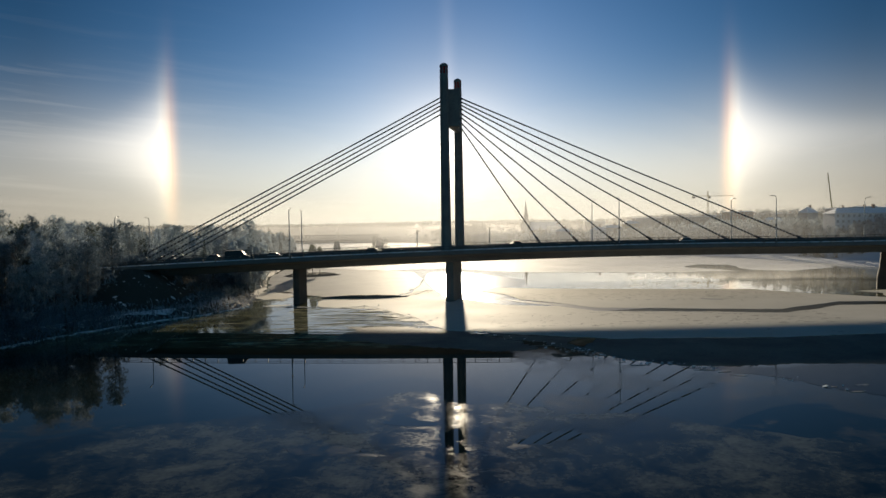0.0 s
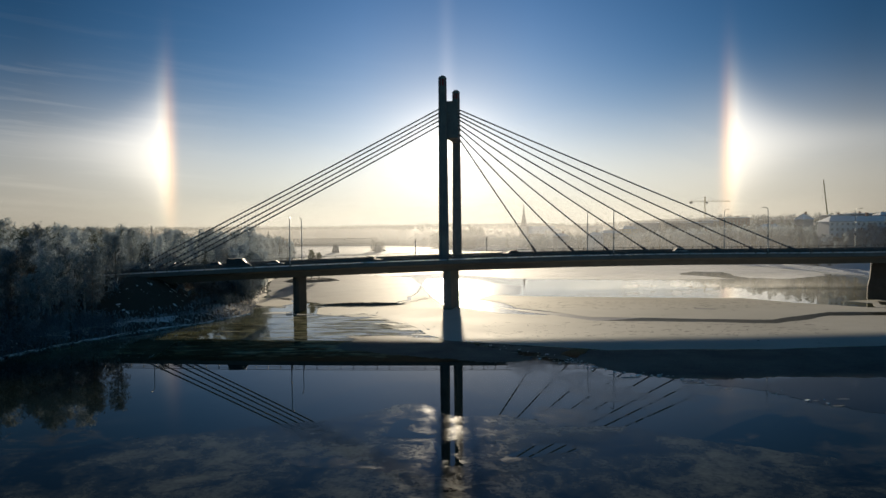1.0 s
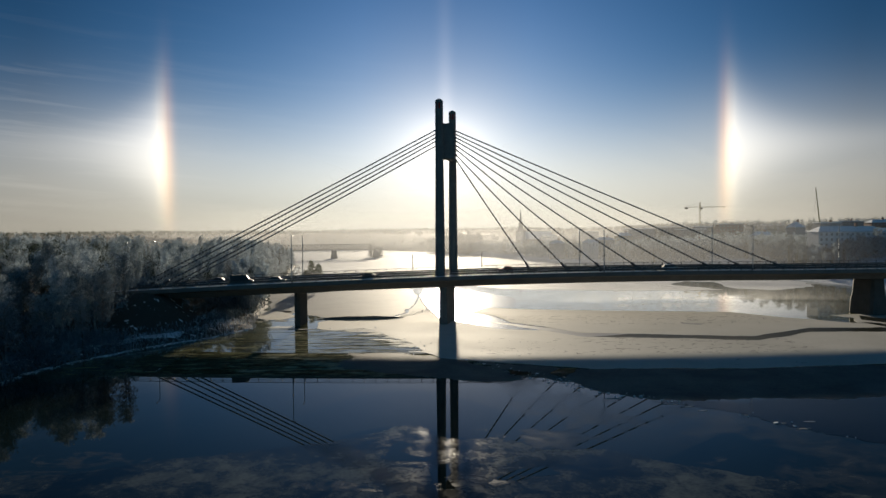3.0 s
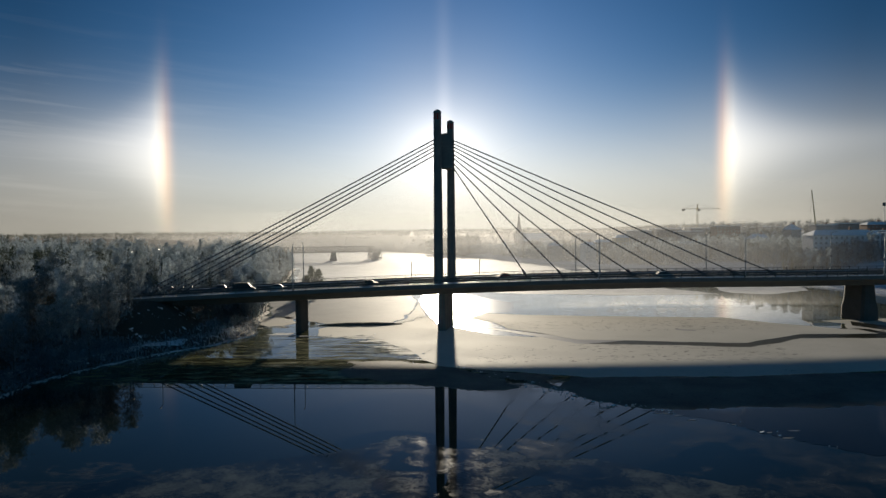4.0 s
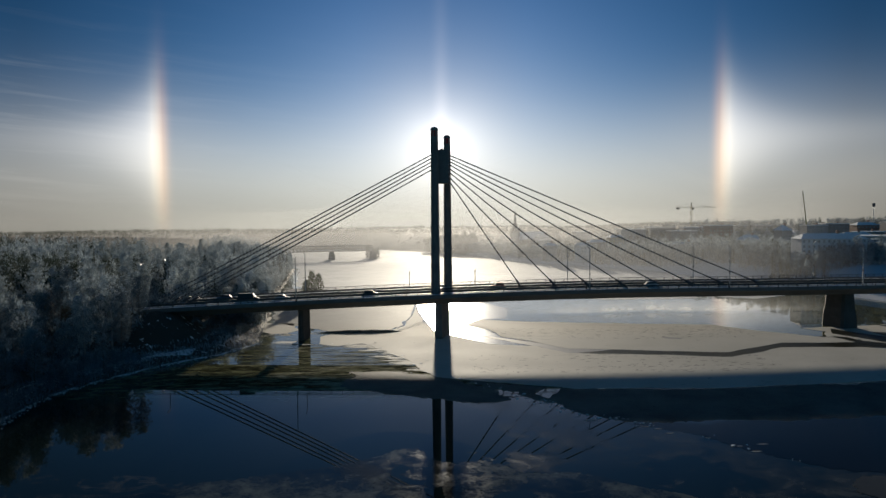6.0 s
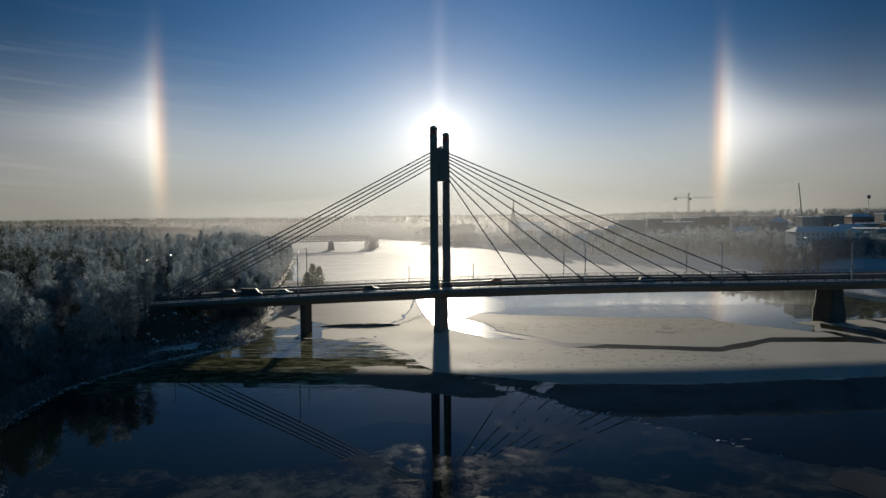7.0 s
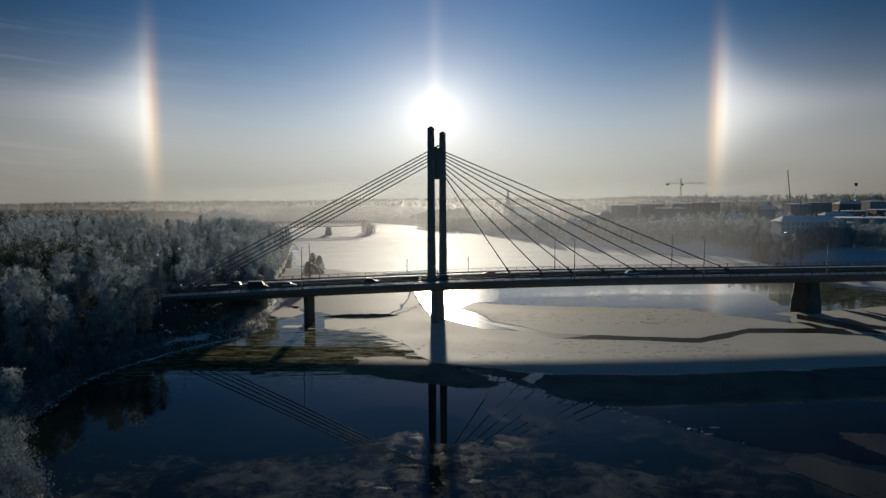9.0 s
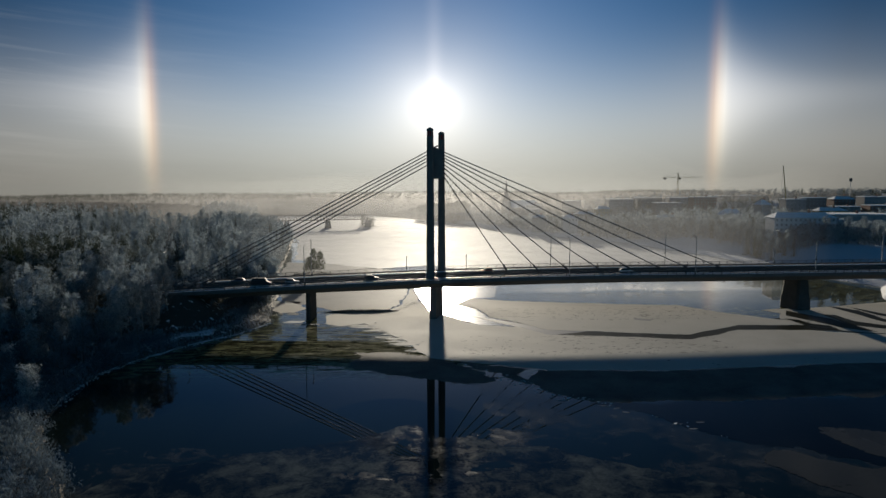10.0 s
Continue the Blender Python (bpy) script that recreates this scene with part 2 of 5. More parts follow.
def ice_build(c1, c2, rough, scale=0.06, bump=0.1, spec=0.5):
    """Ice under a thin crust of hoar frost, with scratches and darker thawed spots."""
    def build(k):
        v = k.n("ShaderNodeTexCoord").outputs["Object"]
        a, b = k.noise(scale, 6, 0.6, v, 0.4), k.noise(scale * 18, 4, 0.6, v)
        st = k.n("ShaderNodeMapping")
        st.inputs["Scale"].default_value = (0.35, 1.3, 1.0)
        k.l(v, st.inputs["Vector"])
        spots = k.noise(scale * 7, 5, 0.7, st.outputs[0], 0.8)
        f = k.m("ADD", k.m("MULTIPLY", a, 0.7), k.m("MULTIPLY", b, 0.3))
        col = k.ramp(f, [(0.35, c1), (0.65, c2)])
        thaw = k.ramp(spots, [(0.655, (0, 0, 0)), (0.69, (1, 1, 1))])
        col = k.mix(thaw, col, tuple(x * 0.25 for x in c1))
        return principled(k, col, k.m("ADD", k.m("MULTIPLY", a, rough * 0.3), rough * 0.85), 0, b, bump, 0.05, ior=1.31, spec=spec)
    return build


ICE = material("frosted_river_ice", ice_build((0.43, 0.415, 0.37), (0.52, 0.50, 0.455), 0.75, spec=0.3))
GREYICE = material("bare_grey_ice", ice_build((0.25, 0.25, 0.25), (0.38, 0.375, 0.365), 0.66, spec=0.06))
# Thin ice; its dark tone also holds the bridge's shade on frosted ice.
SHADED_NEWICE = material("thin_shaded_ice", ice_build((0.085, 0.085, 0.08), (0.19, 0.185, 0.17), 0.6, scale=0.11, spec=0.02))
FLOE = material("grey_floe_ice", ice_build((0.035, 0.036, 0.034), (0.06, 0.062, 0.058), 0.28, spec=0.15))
CLEARICE = material("clear_dark_ice", ice_build((0.003, 0.004, 0.005), (0.010, 0.012, 0.014), 0.13, scale=0.09, spec=0.15))


def skim_mat(k):
    """Skim ice a finger thick: dark, with granular frost drifted over it."""
    v = k.n("ShaderNodeTexCoord").outputs["Object"]
    a, b, c = k.noise(0.07, 6, 0.6, v, 0.5), k.noise(0.33, 6, 0.64, v, 0.6), k.noise(2.2, 4, 0.7, v)
    f = k.m("ADD", k.m("MULTIPLY", a, 0.5), k.m("ADD", k.m("MULTIPLY", b, 0.34), k.m("MULTIPLY", c, 0.16)))
    col = k.ramp(f, [(0.44, (0.004, 0.008, 0.009)), (0.50, (0.026, 0.032, 0.03)), (0.60, (0.10, 0.112, 0.098))])
    grain = k.m("ADD", k.m("MULTIPLY", b, 0.6), k.m("MULTIPLY", c, 0.4))
    rough = k.ramp(grain, [(0.42, (0.03, 0.03, 0.03)), (0.50, (0.075, 0.075, 0.075)), (0.60, (0.12, 0.12, 0.12))])
    gloss = k.ramp(f, [(0.42, (0.28, 0.28, 0.28)), (0.58, (0.19, 0.19, 0.19))])
    return principled(k, col, rough, 0, c, 0.08, 0.03, ior=1.31, spec=gloss)


SKIM = material("skim_ice", skim_mat)
RIPPLE = material("rippled_water", lambda k: principled(k, (0.02, 0.024, 0.022), 0.2, 0, k.noise(2.4, 3, 0.6, k.n("ShaderNodeTexCoord").outputs["Object"]), 0.05, 0.02, ior=1.33))
# Matt dark ice; its tone partly stands in for dark reflections on water.
CRACKICE = material("crack_ice_dark_reflection", ice_build((0.016, 0.017, 0.013), (0.035, 0.036, 0.026), 0.35, spec=0.04))
# Pale lavender colour stands in for the sky mirrored in refrozen ice.
PALEICE = material("refrozen_sky_reflection", ice_build((0.26, 0.265, 0.29), (0.36, 0.365, 0.395), 0.55, spec=0.06))
WHITEICE = material("snowy_ice", ice_build((0.38, 0.40, 0.42), (0.6, 0.61, 0.63), 0.7, spec=0.35))


def frond(c1, c2, c3, glow=0.35):
    def build(k):
        g = k.n("ShaderNodeNewGeometry")
        o = k.n("ShaderNodeObjectInfo")
        f = k.m("ADD", k.m("MULTIPLY", g.outputs["Random Per Island"], 0.40), k.m("MULTIPLY", o.outputs["Random"], 0.36))
        patch = k.noise(0.16, 3, 0.6, k.n("ShaderNodeTexCoord").outputs["Object"])
        f = k.m("ADD", f, k.m("SUBTRACT", k.m("MULTIPLY", patch, 1.3), 0.50))
        col = k.ramp(f, [(0.1, c1), (0.5, c2), (0.95, c3)])
        d, t = k.n("ShaderNodeBsdfDiffuse"), k.n("ShaderNodeBsdfTranslucent")
        k.l(col, d.inputs[0])
        k.l(col, t.inputs[0])
        m = k.n("ShaderNodeMixShader", Fac=glow)
        k.l(d.outputs[0], m.inputs[1])
        k.l(t.outputs[0], m.inputs[2])
        return m.outputs[0]
    return build


FROST = material("frosted_twigs", frond((0.10, 0.13, 0.145), (0.32, 0.37, 0.395), (0.65, 0.71, 0.745), 0.27))
# Frosted twigs again, with shade put into the colour and less glow.
TWIG_SHADED = material("shaded_twigs", frond((0.05, 0.07, 0.085), (0.125, 0.16, 0.185), (0.30, 0.36, 0.40), 0.14))
NEEDLE = material("frosted_needles", frond((0.02, 0.032, 0.02), (0.045, 0.06, 0.042), (0.13, 0.14, 0.13), 0.25))
PINE = material("pine_needles", frond((0.05, 0.065, 0.04), (0.10, 0.12, 0.07), (0.24, 0.25, 0.20), 0.4))
RUST = material("rusty_larch", frond((0.06, 0.042, 0.03), (0.13, 0.088, 0.058), (0.27, 0.22, 0.17), 0.2))
REED = material("frosted_reeds", frond((0.18, 0.195, 0.22), (0.42, 0.45, 0.50), (0.72, 0.75, 0.79), 0.12))

# ---------------------------------------------------------------- mesh helpers


def link_mesh(name, bm, mat, parent=None, label="", smooth=False):
    me = bpy.data.meshes.new(name)
    bm.to_mesh(me)
    bm.free()
    me.materials.append(mat)
    if smooth:
        for p in me.polygons:
            p.use_smooth = True
    ob = new(name, me)
    ob.parent = parent
    if label:
        ob["label"] = label
    return ob


def part(name, bm, mat, parent, label="", smooth=False):
    return link_mesh(name, bm, mat, parent, label, smooth)


def raw(name, verts, faces, mat, parent=None, label=""):
    me = bpy.data.meshes.new(name)
    me.from_pydata([tuple(v) for v in verts], [], [tuple(f) for f in faces])
    me.materials.append(mat)
    me.update()
    ob = new(name, me)
    ob.parent = parent
    if label:
        ob["label"] = label
    return ob


def share(ob, name, parent, m):
    """Another piece on the same mesh."""
    o = new(name, ob.data)
    o.parent = parent
    o.matrix_basis = m
    return o


def empty(name, m, label, category, group="", kind=""):
    e = new(name)
    e.matrix_world = m
    return tagged(e, label, category, group, kind)


def box(bm, x0, x1, y0, y1, z0, z1, bevel=0.0):
    r = bmesh.ops.create_cube(bm, size=1.0)
    vs = r["verts"]
    for v in vs:
        v.co = Vector(((x0 + x1) / 2 + v.co.x * (x1 - x0), (y0 + y1) / 2 + v.co.y * (y1 - y0), (z0 + z1) / 2 + v.co.z * (z1 - z0)))
    if bevel:
        es = list({e for v in vs for e in v.link_edges})
        bmesh.ops.bevel(bm, geom=es, offset=bevel, segments=1, affect="EDGES")
    return bm


def rod(bm, a, b, r0, r1=None, n=8, caps=True):
    """A tapered round bar from a to b."""
    a, b = Vector(a), Vector(b)
    r1 = r0 if r1 is None else r1
    q = (b - a).to_track_quat("Z", "Y").to_matrix()
    lo, hi = [], []
    for i in range(n):
        w = 2 * math.pi * i / n
        d = q @ Vector((math.cos(w), math.sin(w), 0))
        lo.append(bm.verts.new(a + d * r0))
        hi.append(bm.verts.new(b + d * r1))
    for i in range(n):
        bm.faces.new((lo[i], lo[(i + 1) % n], hi[(i + 1) % n], hi[i]))
    if caps:
        bm.faces.new(lo[::-1])
        bm.faces.new(hi)
    return bm


def tube(bm, pts, r, n=6):
    """One continuous round bar through the points."""
    pts = [Vector(p) for p in pts]
    rings = []
    for i, p in enumerate(pts):
        d = pts[min(i + 1, len(pts) - 1)] - pts[max(i - 1, 0)]
        q = d.to_track_quat("Z", "Y").to_matrix()
        rings.append([bm.verts.new(p + q @ Vector((math.cos(w) * r, math.sin(w) * r, 0))) for w in (2 * math.pi * j / n for j in range(n))])
    for a, b in zip(rings, rings[1:]):
        for j in range(n):
            bm.faces.new((a[j], a[(j + 1) % n], b[(j + 1) % n], b[j]))
    bm.faces.new(rings[0][::-1])
    bm.faces.new(rings[-1])
    return bm


def sweep(bm, section, stations, top):
    """A closed section of (n, dz) carried along stations s, at height top(s)."""
    rings = [[bm.verts.new((s, n, top(s) + dz)) for n, dz in section] for s in stations]
    m = len(section)
    for a, b in zip(rings, rings[1:]):
        for i in range(m):
            bm.faces.new((a[i], a[(i + 1) % m], b[(i + 1) % m], b[i]))
    bm.faces.new(rings[0][::-1])
    bm.faces.new(rings[-1])
    bmesh.ops.recalc_face_normals(bm, faces=bm.faces[:])
    return bm


# ---------------------------------------------------------------- ground, water, ice
BRIDGE_AT, BRIDGE_TURN = (6.6, 0.0), 3.0


def to_bridge(x, y):
    a = math.radians(BRIDGE_TURN)
    dx, dy = x - BRIDGE_AT[0], y - BRIDGE_AT[1]
    return dx * math.cos(a) + dy * math.sin(a), -dx * math.sin(a) + dy * math.cos(a)


def deck_top(s):
    s = min(s, 92.0)
    return 13.3 + 0.022 * s - (0.00018 if s > 0 else 0.00012) * s * s


LEFT_BANK = [(-60, -420), (-46, -260), (-42, -170), (-51, -126), (-57, -118.5), (-64, -107), (-70, -96), (-72, -84), (-73.5, -73), (-73, -65), (-70, -55), (-66, -47),
             (-62, -39), (-56, -31), (-51.5, -25), (-48.5, -18), (-45, -9), (-47.5, -2), (-53, 42), (-62, 80), (-70, 150), (-89, 290), (-118, 370), (-150, 470), (-190, 640)]
RIGHT_BANK = [(-60, 640), (36, 500), (80, 345), (148, 251), (172, 160), (184, 86), (187, 67), (192.5, 50), (205, 16), (216, -50), (232, -250), (250, -420)]
RIVER = np.array(LEFT_BANK + RIGHT_BANK, float)


def river_distance(P):
    """Signed distance to the river's edge, positive on land."""
    best = np.full(len(P), 1e9)
    inside = np.zeros(len(P), bool)
    n = len(RIVER)
    for i in range(n):
        a, b = RIVER[i], RIVER[(i + 1) % n]
        ab = b - a
        t = np.clip(((P - a) @ ab) / (ab @ ab), 0, 1)
        best = np.minimum(best, np.hypot(*(P - a - t[:, None] * ab).T))
        cross = (a[1] > P[:, 1]) != (b[1] > P[:, 1])
        with np.errstate(divide="ignore", invalid="ignore"):
            xi = a[0] + (P[:, 1] - a[1]) * ab[0] / (ab[1] if ab[1] else 1e-9)
        inside ^= cross & (P[:, 0] < xi)
    return np.where(inside, -best, best)


def smooth(a, b, x):
    t = np.clip((x - a) / (b - a), 0, 1)
    return t * t * (3 - 2 * t)


def wobble(x, y, s):
    return (np.sin(x / s + 1.3 * np.sin(y / s * 0.7)) + np.sin(y / s * 1.3 + 2.1 * np.sin(x / s * 0.6 + 1)) + 0.6 * np.sin((x + y) / s * 2.3)) / 2.6


def land_height(P):
    x, y = P[:, 0], P[:, 1]
    d = river_distance(P)
    east = smooth(0, 160, x - 0.25 * y)
    dist = np.hypot(x, y + 200)
    z = -3.0 * smooth(0, 8, -d) + 1.6 * smooth(0, 5, d)
    z += (1 - east) * (2.2 * smooth(6, 30, d) + 5 * smooth(60, 420, d))
    z += east * (8.5 * smooth(12, 48, d) + 6 * smooth(70, 330, d))
    z += smooth(3, 40, d) * wobble(x, y, 23) * 0.7 + smooth(20, 200, d) * wobble(x, y, 90) * 1.6
    ridge = smooth(690, 900, dist) * (13.5 - 3 * smooth(50, 300, x) + 3.0 * wobble(x + 300, y, 240)) - smooth(1050, 1300, dist) * 10 - np.maximum(dist - 1150, 0) * 0.03
    z += np.where(d > 0, ridge * np.maximum(smooth(0, 90, d), smooth(820, 900, dist)), 0)
    # road embankments at both ends of the bridge
    a = math.radians(BRIDGE_TURN)
    dx, dy = x - BRIDGE_AT[0], y - BRIDGE_AT[1]
    s, n = dx * math.cos(a) + dy * math.sin(a), -dx * math.sin(a) + dy * math.cos(a)
    top = 13.3 + 0.022 * np.minimum(s, 92) - np.where(s > 0, 0.00018, 0.00012) * np.minimum(s, 92) ** 2
    top = np.where(s < -90, 13.3 + 0.022 * -90 - 0.00012 * 8100, top) - 0.4
    edge = np.maximum(np.abs(n) - 14, 0)
    run = np.maximum(np.maximum(-76 - s, s - 186), -1000)
    ends = np.where(run > 0, 0, -run)
    ramp = top - 0.55 * np.maximum(edge, 0) - 0.75 * ends
    return np.where((ends < 30) & (edge < 40), np.maximum(z, ramp), z)


def spaced(lo, hi, core_lo, core_hi, step, grow=1.12):
    core = list(np.arange(core_lo, core_hi + 0.1, step))
    up, d = [core_hi], step
    while up[-1] < hi:
        d *= grow
        up.append(up[-1] + d)
    dn, d = [core_lo], step
    while dn[-1] > lo:
        d *= grow
        dn.append(dn[-1] - d)
    return np.array(dn[:0:-1] + core + up[1:])


def build_ground():
    xs, ys = spaced(-4500, 4500, -190, 250, 3.0), spaced(-4500, 4600, -180, 260, 3.0)
    X, Y = np.meshgrid(xs, ys)
    P = np.stack([X.ravel(), Y.ravel()], -1)
    Z = land_height(P)
    nx, ny = len(xs), len(ys)
    V = np.column_stack([P, Z])
    i = np.arange(nx * ny).reshape(ny, nx)
    F = np.stack([i[:-1, :-1].ravel(), i[:-1, 1:].ravel(), i[1:, 1:].ravel(), i[1:, :-1].ravel()], -1)
    g = raw("ground", V, F, GROUND)
    for p in g.data.polygons:
        p.use_smooth = True
    return tagged(g, "snow-dusted river banks and low wooded hills", "ground", kind="structure")


build_ground()
water = raw("water", [(-330, -1500, 0), (330, -1500, 0), (330, 760, 0), (-330, 760, 0)], [(0, 1, 2, 3)], WATER)
tagged(water, "calm dark river water reflecting the sky", "river", kind="structure")


def ragged(points, step, amp, seed):
    """A closed outline through the points, with broken edges."""
    rnd = random.Random(seed)
    out = []
    for (ax, ay), (bx, by) in zip(points, points[1:] + points[:1]):
        n = max(1, int(math.hypot(bx - ax, by - ay) / step))
        for i in range(n):
            t = i / n
            x, y = ax + (bx - ax) * t, ay + (by - ay) * t
            j = noise.noise(Vector((x * 0.12, y * 0.12, seed))) * amp * 1.6 + rnd.uniform(-amp, amp) * 0.35
            k = noise.noise(Vector((x * 0.12 + 50, y * 0.12, seed))) * amp * 1.6 + rnd.uniform(-amp, amp) * 0.35
            out.append((x + j, y + k))
    return out


def ice_sheet(points, mat, label, name="ice_sheet", step=1.2, amp=0.5, top=0.05, seed=1):
    bm = bmesh.new()
    ring = [bm.verts.new((x, y, top)) for x, y in ragged(points, step, amp, seed)]
    edges = [bm.edges.new((a, b)) for a, b in zip(ring, ring[1:] + ring[:1])]
    made = bmesh.ops.triangle_fill(bm, edges=edges, use_beauty=True, use_dissolve=False)
    faces = [g for g in made["geom"] if isinstance(g, bmesh.types.BMFace)]
    for f in faces:
        if f.normal.z < 0:
            f.normal_flip()
    low = [bm.verts.new((v.co.x, v.co.y, -0.08)) for v in ring]
    for i in range(len(ring)):
        j = (i + 1) % len(ring)
        bm.faces.new((ring[i], low[i], low[j], ring[j]))
    ob = link_mesh(name, bm, mat)
    return tagged(ob, label, "ice sheet", kind="structure")


# refrozen water in the long crack
ice_sheet([(17, -1), (33.5, -15), (39, -22.8), (59, -27.4), (78, -31.2), (98.3, -19.2), (122, -20), (124, -29), (116, -28.5), (95, -27.4), (77, -39.2), (57.5, -34.3), (37.5, -30.6), (32, -21.4)],
          CRACKICE, "dark refrozen crack across the ice", seed=17, amp=0.2, top=0.02)
ice_sheet([(17, -1), (33.5, -15), (39, -22.8), (51, -25.6), (43, -29), (37.5, -30.6), (32, -21.4)],
          PALEICE, "refrozen narrow end of the crack, sky reflection in its colour", seed=16, amp=0.3, step=0.8, top=0.03)
ice_sheet([(114, -10.5), (130, -8), (190, -34), (194, -44), (150, -41.5), (133, -34.5), (122, -29), (118, -20)], CRACKICE, "leads between the floes, dark reflections put in their colour", seed=19, amp=0.3, top=0.015)
# the main sheet south of the crack, and the lobe north of it; open water lies in a wedge at the pylon
ice_sheet([(-28, -11.6), (-22.7, -15.8), (-16.4, -11.5), (-11, -20), (-8.2, -26), (-3.3, -34.7), (0, -47.6), (3.2, -54), (15.5, -60), (31, -66.5),
           (60, -68), (100, -64), (200, -62), (195, -44), (150, -41), (133, -34), (121, -30.4), (116, -27.8), (94.8, -26.6), (77, -38.4), (57.5, -33.5),
           (37.7, -29.8), (30.5, -19.5), (18.3, -15.5), (9, 0), (4.3, 5.6), (1.6, 26), (-0.8, 52), (-1.6, 70), (-2.2, 50), (-5.2, 19.9), (-9.2, 9.8), (-11.4, 7.6), (-27, 5), (-29.5, 1)],
          ICE, "frosted grey river ice around the pylon", seed=3, amp=0.5, step=0.9)
ice_sheet([(24.2, -4.3), (29, -9), (33.7, -15.8), (39, -23.6), (59, -28.2), (78, -32), (98.3, -20), (120, -21.3), (123, -16), (115, -12),
           (101, 1), (93, 13), (54.6, 20.6), (35, 25), (24.5, 30), (21, 31), (17, 23), (14.7, 19.5), (20.9, 10.6)],
          ICE, "frosted grey lobe of river ice beside the pylon", seed=4, amp=0.4, step=0.9)
ice_sheet([(7, -54.5), (15.5, -60.5), (31, -67), (60, -68.5), (100, -64.5), (200, -62.5), (200, -88), (75, -89), (40, -90.5), (34, -90), (28, -85), (22, -75), (14, -64)], SHADED_NEWICE,
          "thin new ice below the frosted sheet, deck shade in its colour", seed=15, amp=1.6, step=0.6, top=0.03)
ice_sheet([(-15, -47), (-8, -46.5), (-2.5, -49), (3, -54.5), (8, -58.5), (13, -64.5), (19, -73), (13, -76), (6, -75), (-2, -72), (-9, -66), (-17, -58), (-13, -52)], SHADED_NEWICE,
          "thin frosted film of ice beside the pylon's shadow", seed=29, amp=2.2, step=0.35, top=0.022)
ice_sheet([(34, -90.6), (40, -91), (75, -89.5), (200, -88.5), (200, -150), (110, -150), (92, -134.5), (70.4, -121.9), (63, -116), (59.7, -114), (54, -110), (46, -100), (38, -93)], CLEARICE,
          "clear dark ice near the eastern bank", seed=18, amp=2.0, step=0.7, top=0.02)
ice_sheet([(-1.4, 70), (-0.2, 52), (2.2, 26), (4.9, 5.6), (9.6, 0), (18.6, -14.9), (29.8, -18.6), (33, -15.6), (28.4, -9), (23.6, -4.3), (20.3, 10.6), (14.2, 19.5), (16.4, 23), (21, 31.6), (30, 34), (34, 60), (18, 96), (0, 100)],
          RIPPLE, "open water rippled by the current round the pylon", name="open_water", seed=28, amp=0.25, step=0.8, top=0.006)
# skim ice over the foreground, with leads of open water in it
ice_sheet([(-46, -121), (-30, -113), (-18, -110), (-8, -106), (-4.4, -102.8), (-0.4, -101.2), (1, -106), (5, -107.6), (8.4, -106.9), (13.6, -112), (20, -112.5), (30, -119), (44, -128),
           (60, -150), (-60, -150)], SKIM, "grey skim ice with drifted frost", seed=23, amp=0.9, step=0.4, top=0.012)
for lead, seed in (([(-4, -109.8), (-2.8, -107.8), (-1.4, -109.6), (-2.8, -111.6), (-1.2, -113.4), (0.6, -114.2), (0.2, -115.6), (-2.8, -115), (-5.4, -114), (-4.2, -112)], 24),
                   ([(0.2, -116.6), (1.2, -117.4), (2.6, -116.4), (2.9, -119.4), (2.3, -121), (2.8, -123.6), (0.3, -124.4), (0.7, -120.6)], 25),
                   ([(-14, -121.5), (-9, -121), (-6.2, -122.6), (-4.2, -124.5), (-8, -124), (-12, -123)], 26), ([(10, -118.6), (13, -117.8), (14.2, -120), (10.8, -121.4), (7, -123.6), (6.4, -122.4)], 27)):
    ice_sheet(lead, WATER, "narrow lead of open water in the skim ice", name="open_lead", seed=seed, amp=0.35, step=0.3, top=0.018)
ice_sheet([(115.5, -11.5), (122.5, -15.5), (121.5, -21), (124.5, -29), (134, -33), (150, -40.2), (195, -43.4), (214, -30), (202, 24), (167, 15), (149, 9.3), (135, 5.8),
           (127, 5.3), (117, 3.5), (121, -3)], ICE, "frosted ice round the east pier", seed=6, amp=0.3)
# dark slivers laid on the sheet in place of reflected trees
for slash, seed in (((125.4, 2.3), (128.4, -5.8), (132.3, -11.6), (134.5, -31.5), (131.5, -29), (127.4, -24.9), (123.7, -13.8), (120.7, -6.3)), 61), \
        (((117.3, -10.7), (120.7, -12.7), (121.9, -19.7), (125.5, -22.4), (125, -28.7), (119.1, -24.4)), 62), \
        (((133.2, -5.1), (137.5, -6.3), (137.4, -16.3), (146, -27), (141, -29), (132.8, -22)), 63), \
        (((143.9, 8.5), (146.2, 7.3), (149.8, 0.8), (149, -17), (152, -32), (146, -26), (144.8, -3.9)), 64), \
        (((150.7, 8.1), (154.2, -3.5), (160, -20), (151, -8.1), (150.5, 1.8)), 65):
    ice_sheet(list(slash), CRACKICE, "slit between ice fingers, dark reflection put in its colour", seed=seed, amp=0.3, step=0.8, top=0.058)
ice_sheet([(55.2, -117.3), (58, -116), (61, -115.9), (63.6, -119.5), (66.5, -121.4), (68.9, -124.1), (71.9, -123.4), (80, -128), (92, -140), (84, -152), (66, -140), (61.8, -133.2), (60.4, -131), (56.9, -126.3), (53.7, -120.8)],
          FLOE, "pale ice floe near the bank", seed=7, amp=0.7, step=0.35)
